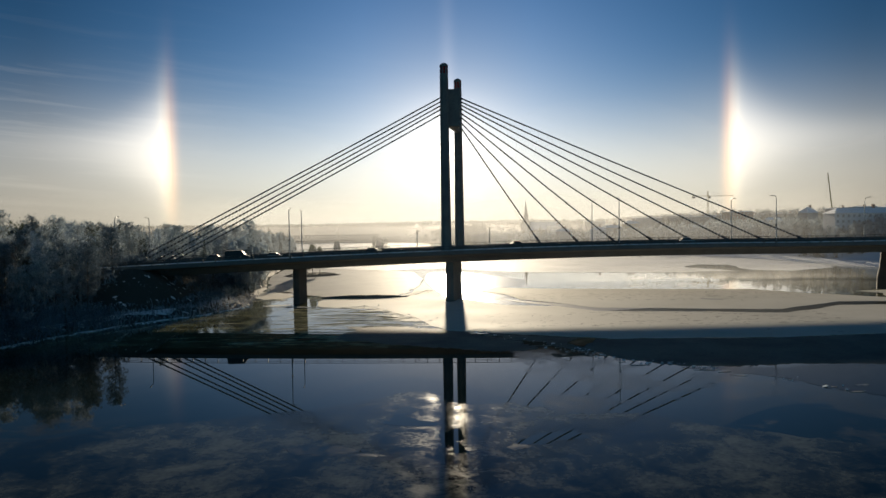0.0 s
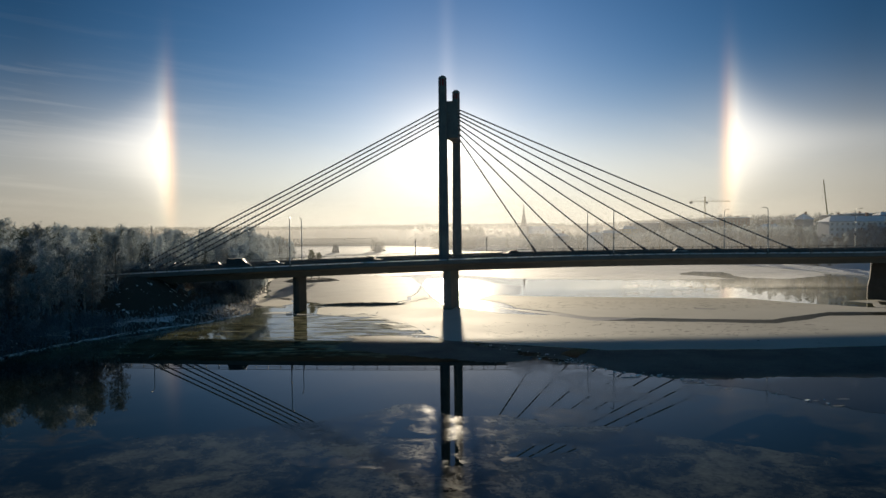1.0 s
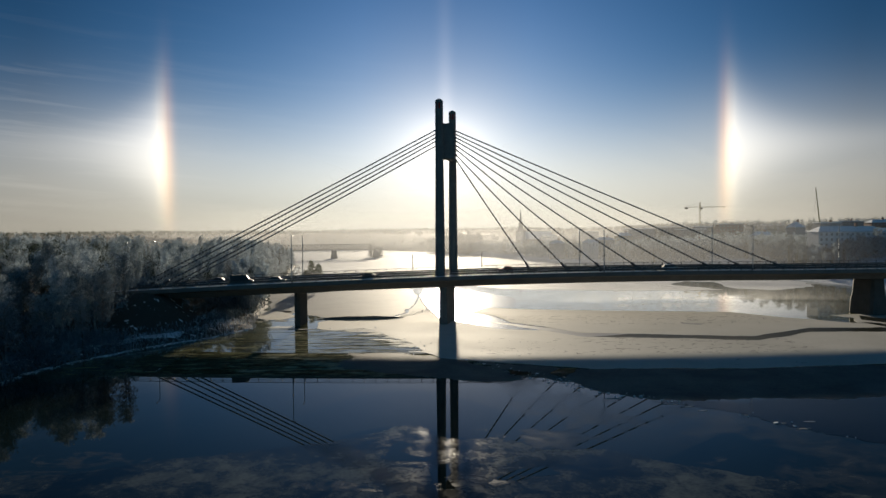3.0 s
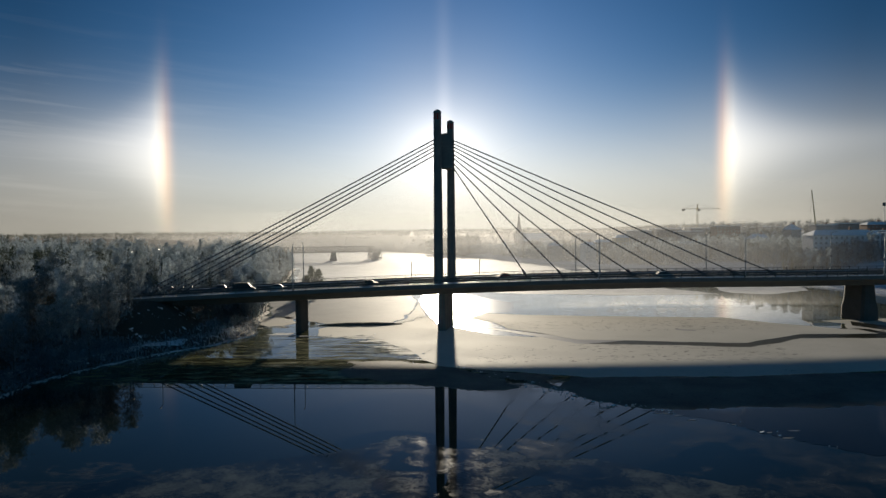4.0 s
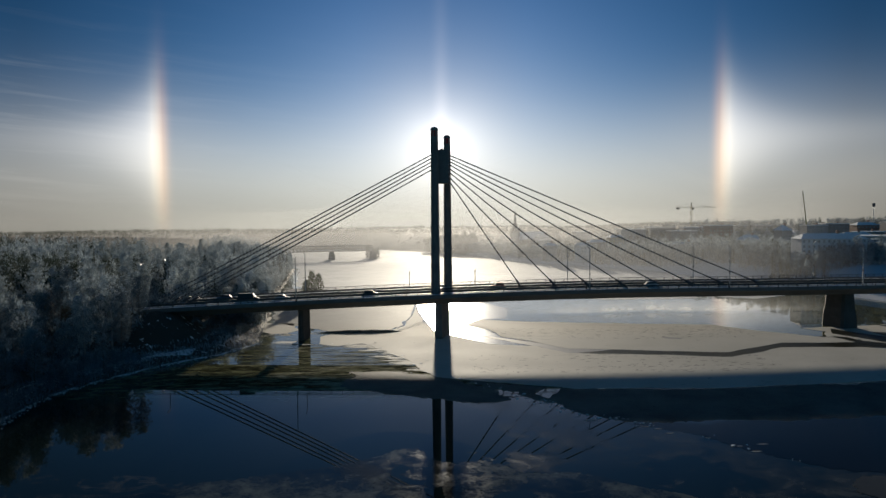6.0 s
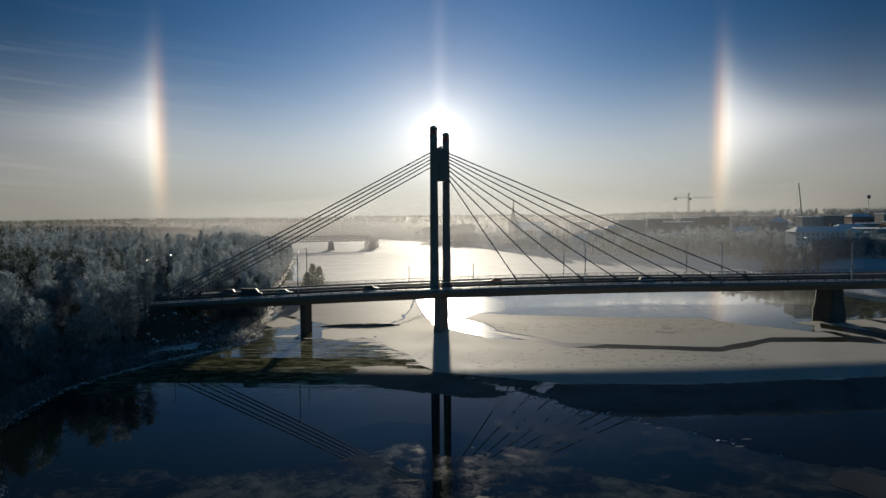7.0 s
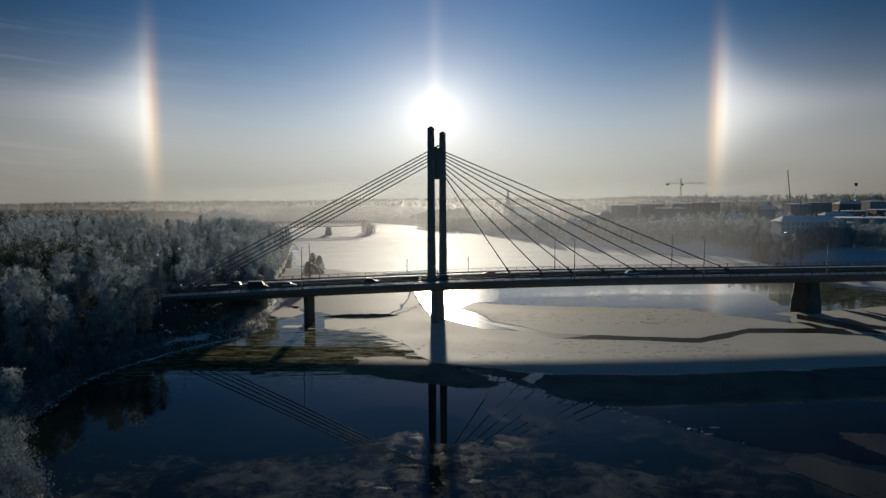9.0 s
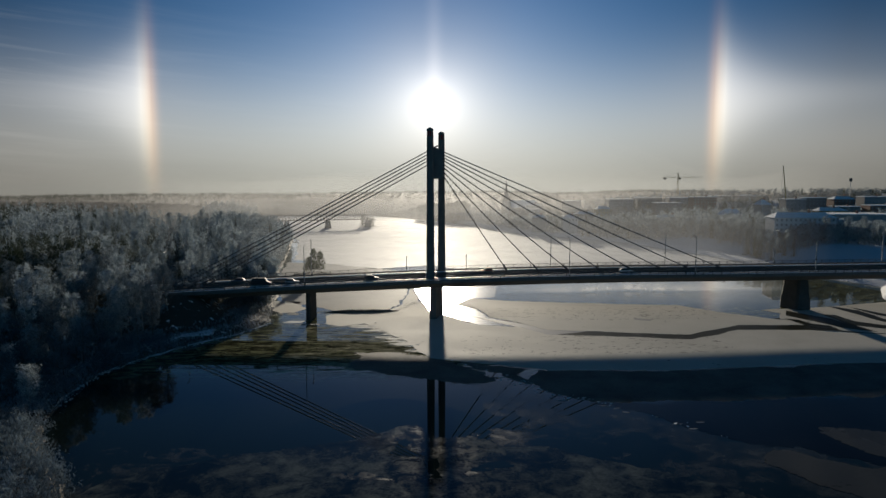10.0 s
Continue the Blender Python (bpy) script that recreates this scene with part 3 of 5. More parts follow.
ice_sheet([(71.3, -109), (72.5, -105.5), (77, -106.5), (82, -108.8), (95, -113), (112, -122), (98, -130), (84, -126), (78, -122), (74.2, -120), (72.2, -118), (71.3, -114.7)],
          FLOE, "second pale floe frozen in beside the bank", seed=8, amp=1.1, step=0.35)
ice_sheet([(69.5, -8), (72, -9), (74.5, -11), (73, -13), (70.5, -12), (68.8, -10)], GREYICE, "bluish thawed patch in the ice", seed=21, amp=0.5, step=0.6, top=0.056)
ice_sheet([(22.8, -70.5), (25, -66), (28, -65), (27, -70), (24.5, -74)], WATER, "small pool of open water in the ice", name="melt_pool", seed=10, amp=0.5, top=0.06)
ice_sheet([(-31, 13), (-27, 10), (-10, 11), (-6, 20.5), (-3, 50), (-2.4, 74), (-6, 110), (-20, 121), (-45, 141), (-68, 150), (-63, 90), (-53, 45), (-49, 30)], GREYICE, "bare grey shelf of ice behind the gravel bar", seed=9, step=0.8, amp=1.0)
ice_sheet([(-50, 12), (-45, 7), (-40, 8), (-37.5, 15), (-41, 19), (-42, 27), (-52, 30)], ICE, "frosted shore ice by the left pier", seed=12, amp=1.3, step=0.6)
ice_sheet([(-42, -9), (-36, -10), (-35, -6.5), (-40, -6)], WHITEICE, "ice collar at the foot of the pier", seed=13, amp=0.9, step=0.5)
ice_sheet([(8, 133), (34, 99), (77, 86), (90, 84), (123, 85), (110, 112), (123, 128), (135, 122), (128, 92), (139, 80), (167, 95), (176, 119), (170, 155), (146, 248), (78, 340),
           (34, 495), (-60, 630), (-180, 630), (-145, 470), (-112, 370), (-85, 290), (-66, 160), (-45, 140), (-20, 120)], WHITEICE, "wide snow-dusted ice beyond the bridge", seed=11, step=4, amp=1.6)


def ice_specks(count, xr, yr, seed, label):
    """Frozen-in leaves and dirt: small dark flakes in drifted rows."""
    rnd = random.Random(seed)
    V, F = [], []
    rows = [rnd.uniform(*yr) for _ in range(14)]
    for _ in range(count):
        x, y = rnd.uniform(*xr), rnd.choice(rows) + rnd.gauss(0, 0.9)
        lx, ly, a = 0.15 + 1.3 * rnd.random() ** 2, rnd.uniform(0.1, 0.4), rnd.uniform(-0.4, 0.4)
        b, m = len(V), 7
        for j in range(m):
            w = 2 * math.pi * j / m
            r = rnd.uniform(0.5, 1.0)
            px, py = math.cos(w) * lx * r, math.sin(w) * ly * r
            V.append((x + px * math.cos(a) - py * math.sin(a), y + px * math.sin(a) + py * math.cos(a), 0.056))
        F.append(list(range(b, b + m)))
    return tagged(raw("ice_specks", V, F, ROCK), label, "debris", kind="stuff")


ice_specks(430, (22, 98), (-14, 12), 41, "dark flakes frozen into the ice")
ice_specks(300, (12, 84), (-52, -30), 42, "dark flakes scattered on the ice")


def ice_crumbs(line, count, spread, seed, label):
    """Broken white plates pushed up along the edge of the ice."""
    rnd = random.Random(seed)
    V, F = [], []
    for _ in range(count):
        i = rnd.randrange(len(line) - 1)
        t = rnd.random()
        x = line[i][0] + (line[i + 1][0] - line[i][0]) * t + rnd.gauss(0, spread)
        y = line[i][1] + (line[i + 1][1] - line[i][1]) * t + rnd.gauss(0, spread)
        r, a, q, z = 0.06 + 0.30 * rnd.random() ** 2.5, rnd.uniform(0, 6.28), rnd.uniform(-0.12, 0.25), 0.06
        b = len(V)
        for top in (0.0, 0.07):
            for j in range(5):
                w = a + j * 1.257
                V.append((x + math.cos(w) * r, y + math.sin(w) * r * 0.7, z + top + q * r * math.cos(w - a)))
        F += [[b, b + 1, b + 2, b + 3, b + 4], [b + 9, b + 8, b + 7, b + 6, b + 5]]
        F += [[b + j, b + 5 + j, b + 5 + (j + 1) % 5, b + (j + 1) % 5] for j in range(5)]
    return tagged(raw("ice_crumbs", V, F, SNOW), label, "ice", kind="stuff")


def ice_slivers(line, count, spread, length, seed, mat, label):
    """Thin ragged tongues of new ice lying along the current, with real edges."""
    rnd = random.Random(seed)
    V, F = [], []
    for _ in range(count):
        i = rnd.randrange(len(line) - 1)
        t = rnd.random()
        x = line[i][0] + (line[i + 1][0] - line[i][0]) * t + rnd.gauss(0, spread)
        y = line[i][1] + (line[i + 1][1] - line[i][1]) * t + rnd.gauss(0, spread * 0.5)
        lx, a = length * (0.25 + rnd.random() ** 2), rnd.uniform(-0.12, 0.12)
        ly, z = lx * rnd.uniform(0.10, 0.24), 0.03 + 0.02 * rnd.random()
        b, m = len(V), 18
        for top in (z, -0.05):
            rr = random.Random(seed * 1000 + b if top > 0 else seed * 1000 + b - m)
            for j in range(m):
                w = 2 * math.pi * j / m
                r = rr.uniform(0.55, 1.0) * (1 - 0.25 * abs(math.sin(w * 3)))
                px, py = math.cos(w) * lx * r, math.sin(w) * ly * r
                V.append((x + px * math.cos(a) - py * math.sin(a), y + px * math.sin(a) + py * math.cos(a), top))
        F.append(list(range(b, b + m)))
        F += [[b + j, b + m + j, b + m + (j + 1) % m, b + (j + 1) % m] for j in range(m)]
    return tagged(raw("ice_slivers", V, F, mat), label, "ice", kind="stuff")


ice_slivers([(-18, -13), (-11, -20), (-8.2, -26), (-3.3, -34.7), (0, -47.6)], 60, 1.6, 6.0, 71, ICE, "ragged tongues of frosted ice at the sheet's edge")
ice_slivers([(-40, -10), (-28, -12), (-14, -18)], 22, 3.0, 4.0, 72, GREYICE, "grey slips of thin ice by the pier")
ice_slivers([(-52, 2), (-45, 6), (-36, 4), (-30, 8)], 34, 2.4, 3.4, 73, ICE, "broken shore ice between bank and pier")
ice_slivers([(-30, 5), (-20, 5.5), (-8, 7.5), (-2, 16)], 46, 0.8, 3.0, 74, WHITEICE, "white frosted fringe round the gravel bar")
ice_slivers([(8, -57), (16, -68), (28, -86), (46, -100), (54, -110)], 14, 1.2, 2.2, 75, GREYICE, "broken slips along the dark ice")
ice_crumbs([(7, -55), (14, -64), (22, -76), (28, -85), (38, -91), (54, -110)], 80, 0.9, 2, "broken white ice plates along the sheet's edge")
ice_crumbs([(-28, -11.6), (-16.4, -11.5), (-8.2, -26), (-3.3, -34.7), (0, -47.6)], 36, 1.8, 4, "white ice crumbs beside the open water")
ice_crumbs([(-27, 7), (-10, 9.5), (-3, 18), (2, 28)], 130, 1.6, 5, "pushed-up ice by the gravel bar")
ice_crumbs([(-45, -9), (-51, -25), (-62, -39), (-70, -55), (-73, -65), (-73, -75), (-70, -96)], 380, 0.6, 6, "shore ice broken along the bank")

# ---------------------------------------------------------------- the bridge
SKEW = 16.0
RAILSTEEL = material("weathered_rail_steel", speckled((0.045, 0.045, 0.045), (0.1, 0.1, 0.1), 1.5, 0.6, 0.3))
SLUSH = material("slush", speckled((0.03, 0.03, 0.031), (0.075, 0.075, 0.078), 0.8, 0.75))
bridge = empty("cable_stayed_bridge", pose(*BRIDGE_AT, 0, 0, 0, BRIDGE_TURN), "concrete cable-stayed road bridge with a twin-column pylon over the river", "bridge")
STATIONS = [-96 + 4 * i for i in range(89)]


def strip(name, section, mat, parent, s0=-96, s1=256, label=""):
    st = [s for s in STATIONS if s0 <= s <= s1]
    return part(name, sweep(bmesh.new(), section, st, deck_top), mat, parent, label)


girder = strip("girder", [(-12.2, -0.55), (-12.2, -0.9), (-8.2, -1.5), (-6.6, -3.0), (6.6, -3.0), (8.2, -1.5), (12.2, -0.9), (12.2, -0.55)], GIRDER, bridge, label="grey concrete box girder")
# near beam takes the darker concrete, shade put into its colour
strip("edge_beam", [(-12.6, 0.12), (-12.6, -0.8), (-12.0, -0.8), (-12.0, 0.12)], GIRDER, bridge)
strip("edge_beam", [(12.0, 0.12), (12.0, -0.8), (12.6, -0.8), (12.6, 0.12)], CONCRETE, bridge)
strip("carriageway", [(-11.99, -0.54), (-11.99, 0.0), (11.99, 0.0), (11.99, -0.54)], ASPHALT, bridge, label="dark asphalt roadway")
strip("median", [(-0.9, 0.004), (-0.9, 0.22), (0.9, 0.22), (0.9, 0.004)], SLUSH, bridge, label="grey median strip between the lanes")
for n0, n1 in ((-11.9, -8.5), (8.5, 11.9)):
    strip("footway", [(n0, 0.004), (n0, 0.14), (n1, 0.14), (n1, 0.004)], SLUSH, bridge, label="grey slushy footway")
for n0, n1 in ((-11.9, -10.4), (-8.2, -6.9), (1.3, 2.2), (6.9, 8.2), (10.4, 11.9)):
    strip("snow_ridge", [(n0, 0.005 if abs(n0 + n1) < 17 else 0.145), (n0 + 0.15, 0.26), (n1 - 0.25, 0.2), (n1, 0.005 if abs(n0 + n1) < 17 else 0.145)], ICYSNOW, bridge, label="ploughed ridge of snow")


def column(n, s, parent):
    """One pylon column with a glazed lamp chamber on top; faces chamfered."""
    bm = bmesh.new()
    levels = [(deck_top(s) - 0.5, 1.28), (30, 1.16), (45, 1.08), (57.6, 1.02)]
    rings = []
    for z, h in levels:
        c = h * 0.42
        rings.append([bm.verts.new((s + x, n + y, z)) for x, y in ((-h, -c), (-c, -h), (c, -h), (h, -c), (h, c), (c, h), (-c, h), (-h, c))])
    for a, b in zip(rings, rings[1:]):
        for i in range(8):
            bm.faces.new((a[i], a[(i + 1) % 8], b[(i + 1) % 8], b[i]))
    bm.faces.new(rings[-1])
    bm.faces.new(rings[0][::-1])
    col = part("column", bm, CONCRETE, parent, "tall chamfered concrete column")
    bm = bmesh.new()
    rod(bm, (s, n, 57.6), (s, n, 59.5), 0.82, 0.82, 8)
    part("lamp_chamber", bm, REDGLASS, col, "red glazed lamp chamber")
    for i in range(8):
        w = math.pi / 8 + i * math.pi / 4
        bm = bmesh.new()
        rod(bm, (s + math.cos(w) * 0.98, n + math.sin(w) * 0.98, 57.55), (s + math.cos(w) * 0.95, n + math.sin(w) * 0.95, 59.4), 0.16, 0.14, 5)
        part("mullion", bm, CONCRETE, col)
    bm = bmesh.new()
    prof = [(1.08, 59.3), (1.08, 59.65), (0.85, 60.0), (0.45, 60.25), (0.1, 60.35)]
    for (r0, z0), (r1, z1) in zip(prof, prof[1:]):
        rod(bm, (s, n, z0), (s, n, z1), r0, r1, 8, False)
    part("cap", bm, CONCRETE, col, "domed concrete cap")
    return col


COL = ((-9.2, -2.65), (9.2, 2.6))
for n, s in COL:
    column(n, s, bridge)


def wall_between(z0, z1, half, t0, t1, parent, name, label=""):
    """A slab along the skewed pylon line."""
    bm = bmesh.new()
    box(bm, -1, 1, -half, half, z0, z1)
    for v in bm.verts:
        v.co.x *= (t0 if v.co.z < (z0 + z1) / 2 else t1) / 2
    bmesh.ops.bevel(bm, geom=bm.edges[:], offset=0.12, segments=1, affect="EDGES")
    bm.transform(Matrix.Rotation(-math.radians(SKEW), 4, "Z"))
    return part(name, bm, CONCRETE, parent, label)


wall_between(45.3, 53.4, 8.7, 1.3, 1.3, bridge, "crossbeam", "deep concrete crossbeam holding the stays")
# block placed so that the crossbeam's top looks level from the camera
bm = box(bmesh.new(), -1.75, 1.3, -8.6, -5.2, 44.6, 54.0, 0.12)
part("beam_head", bm, CONCRETE, bridge, "concrete block shaped to level the crossbeam's top in view")
wall_between(-3, deck_top(0) - 2.95, 6.2, 2.3, 2.0, bridge, "pylon_pier", "concrete wall pier below the pylon")


def pier(s, half, t0, t1, name="pier", flare=1.0, skew=SKEW):
    """A wall pier; the footing below swells out by flare."""
    bm = bmesh.new()
    top = deck_top(s) - 2.95
    prof = [(-3.0, flare), (1.2, flare), (3.6, flare * 0.99), (6.0, 1.0 + (flare - 1) * 0.35), (top - 0.5, 1.0), (top, 1.0)]
    rings = []
    for z, f in prof:
        tk = (t0 + (t1 - t0) * max(z, 0) / top) / 2
        hx, hy = tk * f, half * (1 + (f - 1) * 0.4)
        c = min(hx, 0.9)
        rings.append([bm.verts.new((x, y, z)) for x, y in ((-hx, -hy + c), (-hx + c * 0.6, -hy), (hx - c * 0.6, -hy), (hx, -hy + c), (hx, hy - c), (hx - c * 0.6, hy), (-hx + c * 0.6, hy), (-hx, hy - c))])
    for p, q in zip(rings, rings[1:]):
        for i in range(8):
            bm.faces.new((p[i], p[(i + 1) % 8], q[(i + 1) % 8], q[i]))
    bm.faces.new(rings[0][::-1])
    bm.faces.new(rings[-1])
    bm.transform(Matrix.Rotation(-math.radians(skew), 4, "Z"))
    o = part(name, bm, PIERDARK, bridge, "dark concrete wall pier in the river")
    o.location = (s, 0, 0)
    return o


pier(-40.5, 3.4, 1.7, 1.5)
pier(124.5, 4.2, 4.4, 4.0, flare=1.3, skew=-4.0)
pier(-76, 9, 2, 2, "abutment")
pier(184, 9, 2, 2, "abutment")


def stay(a, b, parent):
    bm = bmesh.new()
    a, b = Vector(a), Vector(b)
    pts = []
    for i in range(13):
        t = i / 12
        p = a.lerp(b, t)
        p.z -= 4 * t * (1 - t) * (b - a).length * 0.0035
        pts.append(p)
    tube(bm, pts, 0.19)
    o = part("stay_cable", bm, CABLE, parent, "dark steel stay banded with frost", True)
    d = (b - a).normalized()
    bm = bmesh.new()
    rod(bm, a - d * 1.5, a + d * 1.6, 0.26, 0.24, 8)
    part("socket", bm, DARKSTEEL, o)
    bm = bmesh.new()
    rod(bm, b - d * 2.6, b + d * 0.4, 0.30, 0.34, 8)
    part("anchor_tube", bm, DARKSTEEL, o)
    bm = bmesh.new()
    box(bm, b.x - 0.9, b.x + 0.9, -0.45, 0.45, deck_top(b.x) + 0.2, deck_top(b.x) + 0.6, 0.1)
    part("anchor_block", bm, CONCRETE, o)
    return o


def stay_line(s0, z0, s1, z1):
    """A stay on the line through two points of its plane, from the crossbeam to the deck."""
    k = (z1 - z0) / (s1 - s0)
    a = math.copysign(0.75, s1)
    e = s1
    while z1 + k * (e - s1) > deck_top(e) + 0.55 and abs(e) < 90.0 + 12:
        e += math.copysign(0.1, s1)
    stay((a, 0, z0 + k * (a - s0)), (e, 0, z1 + k * (e - s1)), bridge)


for z0, s1, z1 in ((53.14, 93.3, 16.1), (52.2, 82.8, 15.8), (51.3, 74.4, 15.3), (50.35, 64.5, 15.1), (49.1, 54.2, 14.9), (48.0, 43.7, 14.8), (46.5, 34.1, 14.3), (45.1, 23.4, 14.5)):
    stay_line(2.75, z0, s1, z1)
for z0, z1 in ((53.3, 29.7), (52.25, 28.5), (51.2, 27.0), (50.2, 25.7), (48.9, 24.5)):
    stay_line(-3.1, z0, -48.5, z1)


def rail_run(n, base, height, s0, s1, gap, rails, post_r, name, parent, wbeam=False):
    """A railing: posts of their own, and long rails."""
    first = None
    run = None
    for z, r in rails:
        bm = bmesh.new()
        st = [s0 + (s1 - s0) * i / 40 for i in range(41)]
        if wbeam:
            sweep(bm, [(n - 0.04, z - r), (n + 0.04, z - r), (n + 0.04, z + r), (n - 0.04, z + r)], st, lambda q: deck_top(q) + base)
        else:
            tube(bm, [(q, n, deck_top(q) + base + z) for q in st], r, 5)
        o = part("rail", bm, RAILSTEEL, run or parent)
        if run is None:
            run = o
            o.name = name
    k = int((s1 - s0) / gap)
    for i in range(k + 1):
        s = s0 + i * gap
        if first is None:
            bm = bmesh.new()
            box(bm, -post_r, post_r, -post_r, post_r, 0, height)
            first = part("post", bm, RAILSTEEL, run)
            first.matrix_basis = Matrix.Translation((s, n, deck_top(s) + base))
        else:
            share(first, "post", run, Matrix.Translation((s, n, deck_top(s) + base)))


for n in (-12.3, 12.3):
    rail_run(n, 0.12, 1.15, -95, 200, 3.0, ((1.15, 0.07), (0.75, 0.035), (0.4, 0.035)), 0.08, "railing", bridge)
for n in (-8.3, -1.2, 1.2, 8.3):
    rail_run(n, 0.0, 0.8, -95, 200, 4.0, ((0.62, 0.2),), 0.11, "guard_rail", bridge, True)


def deck_point(s, n, dz=0.0):
    a = math.radians(BRIDGE_TURN)
    return (BRIDGE_AT[0] + s * math.cos(a) - n * math.sin(a), BRIDGE_AT[1] + s * math.sin(a) + n * math.cos(a), deck_top(s) + dz)


def street_lamp(height, reach, turn):
    e = empty("street_lamp", Matrix(), "tall slim galvanised street lamp on the bridge", "street lamp", "lamps along the bridge")
    bm = bmesh.new()
    rod(bm, (0, 0, 0), (0, 0, height * 0.93), 0.15, 0.10, 8)
    part("pole", bm, GALV, e)
    bm = bmesh.new()
    pts = [(0, 0, height * 0.93), (0, 0.06 * reach, height * 0.965), (0, 0.3 * reach, height * 0.99), (0, reach, height)]
    for a, b in zip(pts, pts[1:]):
        rod(bm, a, b, 0.09, 0.08, 6)
    part("arm", bm, GALV, e)
    bm = bmesh.new()
    box(bm, -0.14, 0.14, reach - 0.1, reach + 0.75, height - 0.06, height + 0.1, 0.04)
    part("lamp_head", bm, DARKSTEEL, e)
    bm = bmesh.new()
    rod(bm, (0, 0, 0), (0, 0, 0.5), 0.16, 0.15, 8)
    part("base", bm, DARKSTEEL, e)
    bm = bmesh.new()
    box(bm, -0.13, 0.13, -0.2, 0.2, 4.2, 4.75, 0.03)
    part("control_box", bm, DARKSTEEL, e)
    return e


tall = street_lamp(12.2, 2.2, 0)
tall.matrix_world = pose(*deck_point(-41.3, -11.8, 0.14), 0, 0, BRIDGE_TURN)
for s in (-82.5, -41.3, 41.1, 82.5, 123.4, 165.0):
    for n in (-11.8, 11.8):
        if (s, n) != (-41.3, -11.8):
            copy_thing(tall, pose(*deck_point(s, n, 0.14), 0, 0, BRIDGE_TURN + (180 if n > 0 else 0)))
short = street_lamp(5.2, 0.5, 0)
tagged(short, "short footway lamp post beside the railing")
short.matrix_world = pose(*deck_point(-9.2, 11.8, 0.14), 0, 0, BRIDGE_TURN + 180)
copy_thing(short, pose(*deck_point(11.4, 11.8, 0.14), 0, 0, BRIDGE_TURN + 180))

# ---------------------------------------------------------------- trees


def clump_mesh(centres, sizes, rnd, per=1):
    """Small ragged leaf-like triangles round the given centres."""
    c = np.repeat(np.asarray(centres), per, 0)
    s = np.repeat(np.asarray(sizes), per)
    k = len(c)
    c = c + rnd.normal(0, 1, (k, 3)) * s[:, None] * 0.55
    a, b = rnd.normal(0, 1, (k, 3)), rnd.normal(0, 1, (k, 3))
    a[:, 2] *= 2.2
    a /= np.linalg.norm(a, axis=1)[:, None]
    b -= a * (a * b).sum(1)[:, None]
    b /= np.linalg.norm(b, axis=1)[:, None]
    w = s[:, None] * rnd.uniform(0.35, 0.8, (k, 1))
    v = np.stack([c - a * w, c + b * w * 0.45, c + a * w], 1).reshape(-1, 3)
    f = np.arange(3 * k).reshape(k, 3)
    return v, f


def birch(seed, h, spread, mat=FROST, leaves=4, name="tree", label="frost-covered birch tree on the river bank", limbs=40, sprays=12, size=1.0):
    rnd = np.random.default_rng(seed)
    e = empty(name, Matrix(), label, "tree")
    bm = bmesh.new()
    lean = rnd.normal(0, 0.04, 2)
    pts = [Vector((lean[0] * h * t ** 1.5, lean[1] * h * t ** 1.5, h * t)) for t in np.linspace(0, 0.97, 7)]
    for i, (a, b) in enumerate(zip(pts, pts[1:])):
        rod(bm, a, b, h * 0.012 * (1 - i / 6.6) + 0.02, h * 0.012 * (1 - (i + 1) / 6.6) + 0.02, 6, False)
    cs, ss = [], []
    for i in range(limbs):
        t = 0.28 + 0.70 * (i + rnd.random()) / limbs
        base = pts[0].lerp(pts[-1], t)
        az = i * 2.4 + rnd.normal(0, 0.4)
        prof = math.sqrt(max(0.06, 1 - ((t - 0.6) / 0.42) ** 2))
        ln = spread * prof * rnd.uniform(0.65, 1.15)
        up = rnd.uniform(0.5, 1.2)
        d = Vector((math.cos(az), math.sin(az), up)).normalized()
        tip = base + d * ln
        rod(bm, base, tip, 0.06, 0.02, 4, False)
        # dense sprays that hang from the limb's outer half
        for j in range(sprays):
            u = rnd.uniform(0.1, 1.1) if j < sprays * 0.4 else rnd.uniform(0.7, 1.1)
            q = base.lerp(tip, u) + Vector(rnd.normal(0, 0.17, 3)) * ln - Vector((0, 0, 0.2 * ln * u * rnd.random()))
            cs.append(q)
            ss.append(rnd.uniform(0.2, 0.38) * (0.8 + 0.02 * h) * size)
    trunk = part("trunk", bm, BIRCHBARK if mat is FROST else BARK, e)
    v, f = clump_mesh(np.array(cs), np.array(ss) * 1.25, rnd, leaves * 2)
    raw("crown", v, f, mat, e, "frosted twigs")
    return e


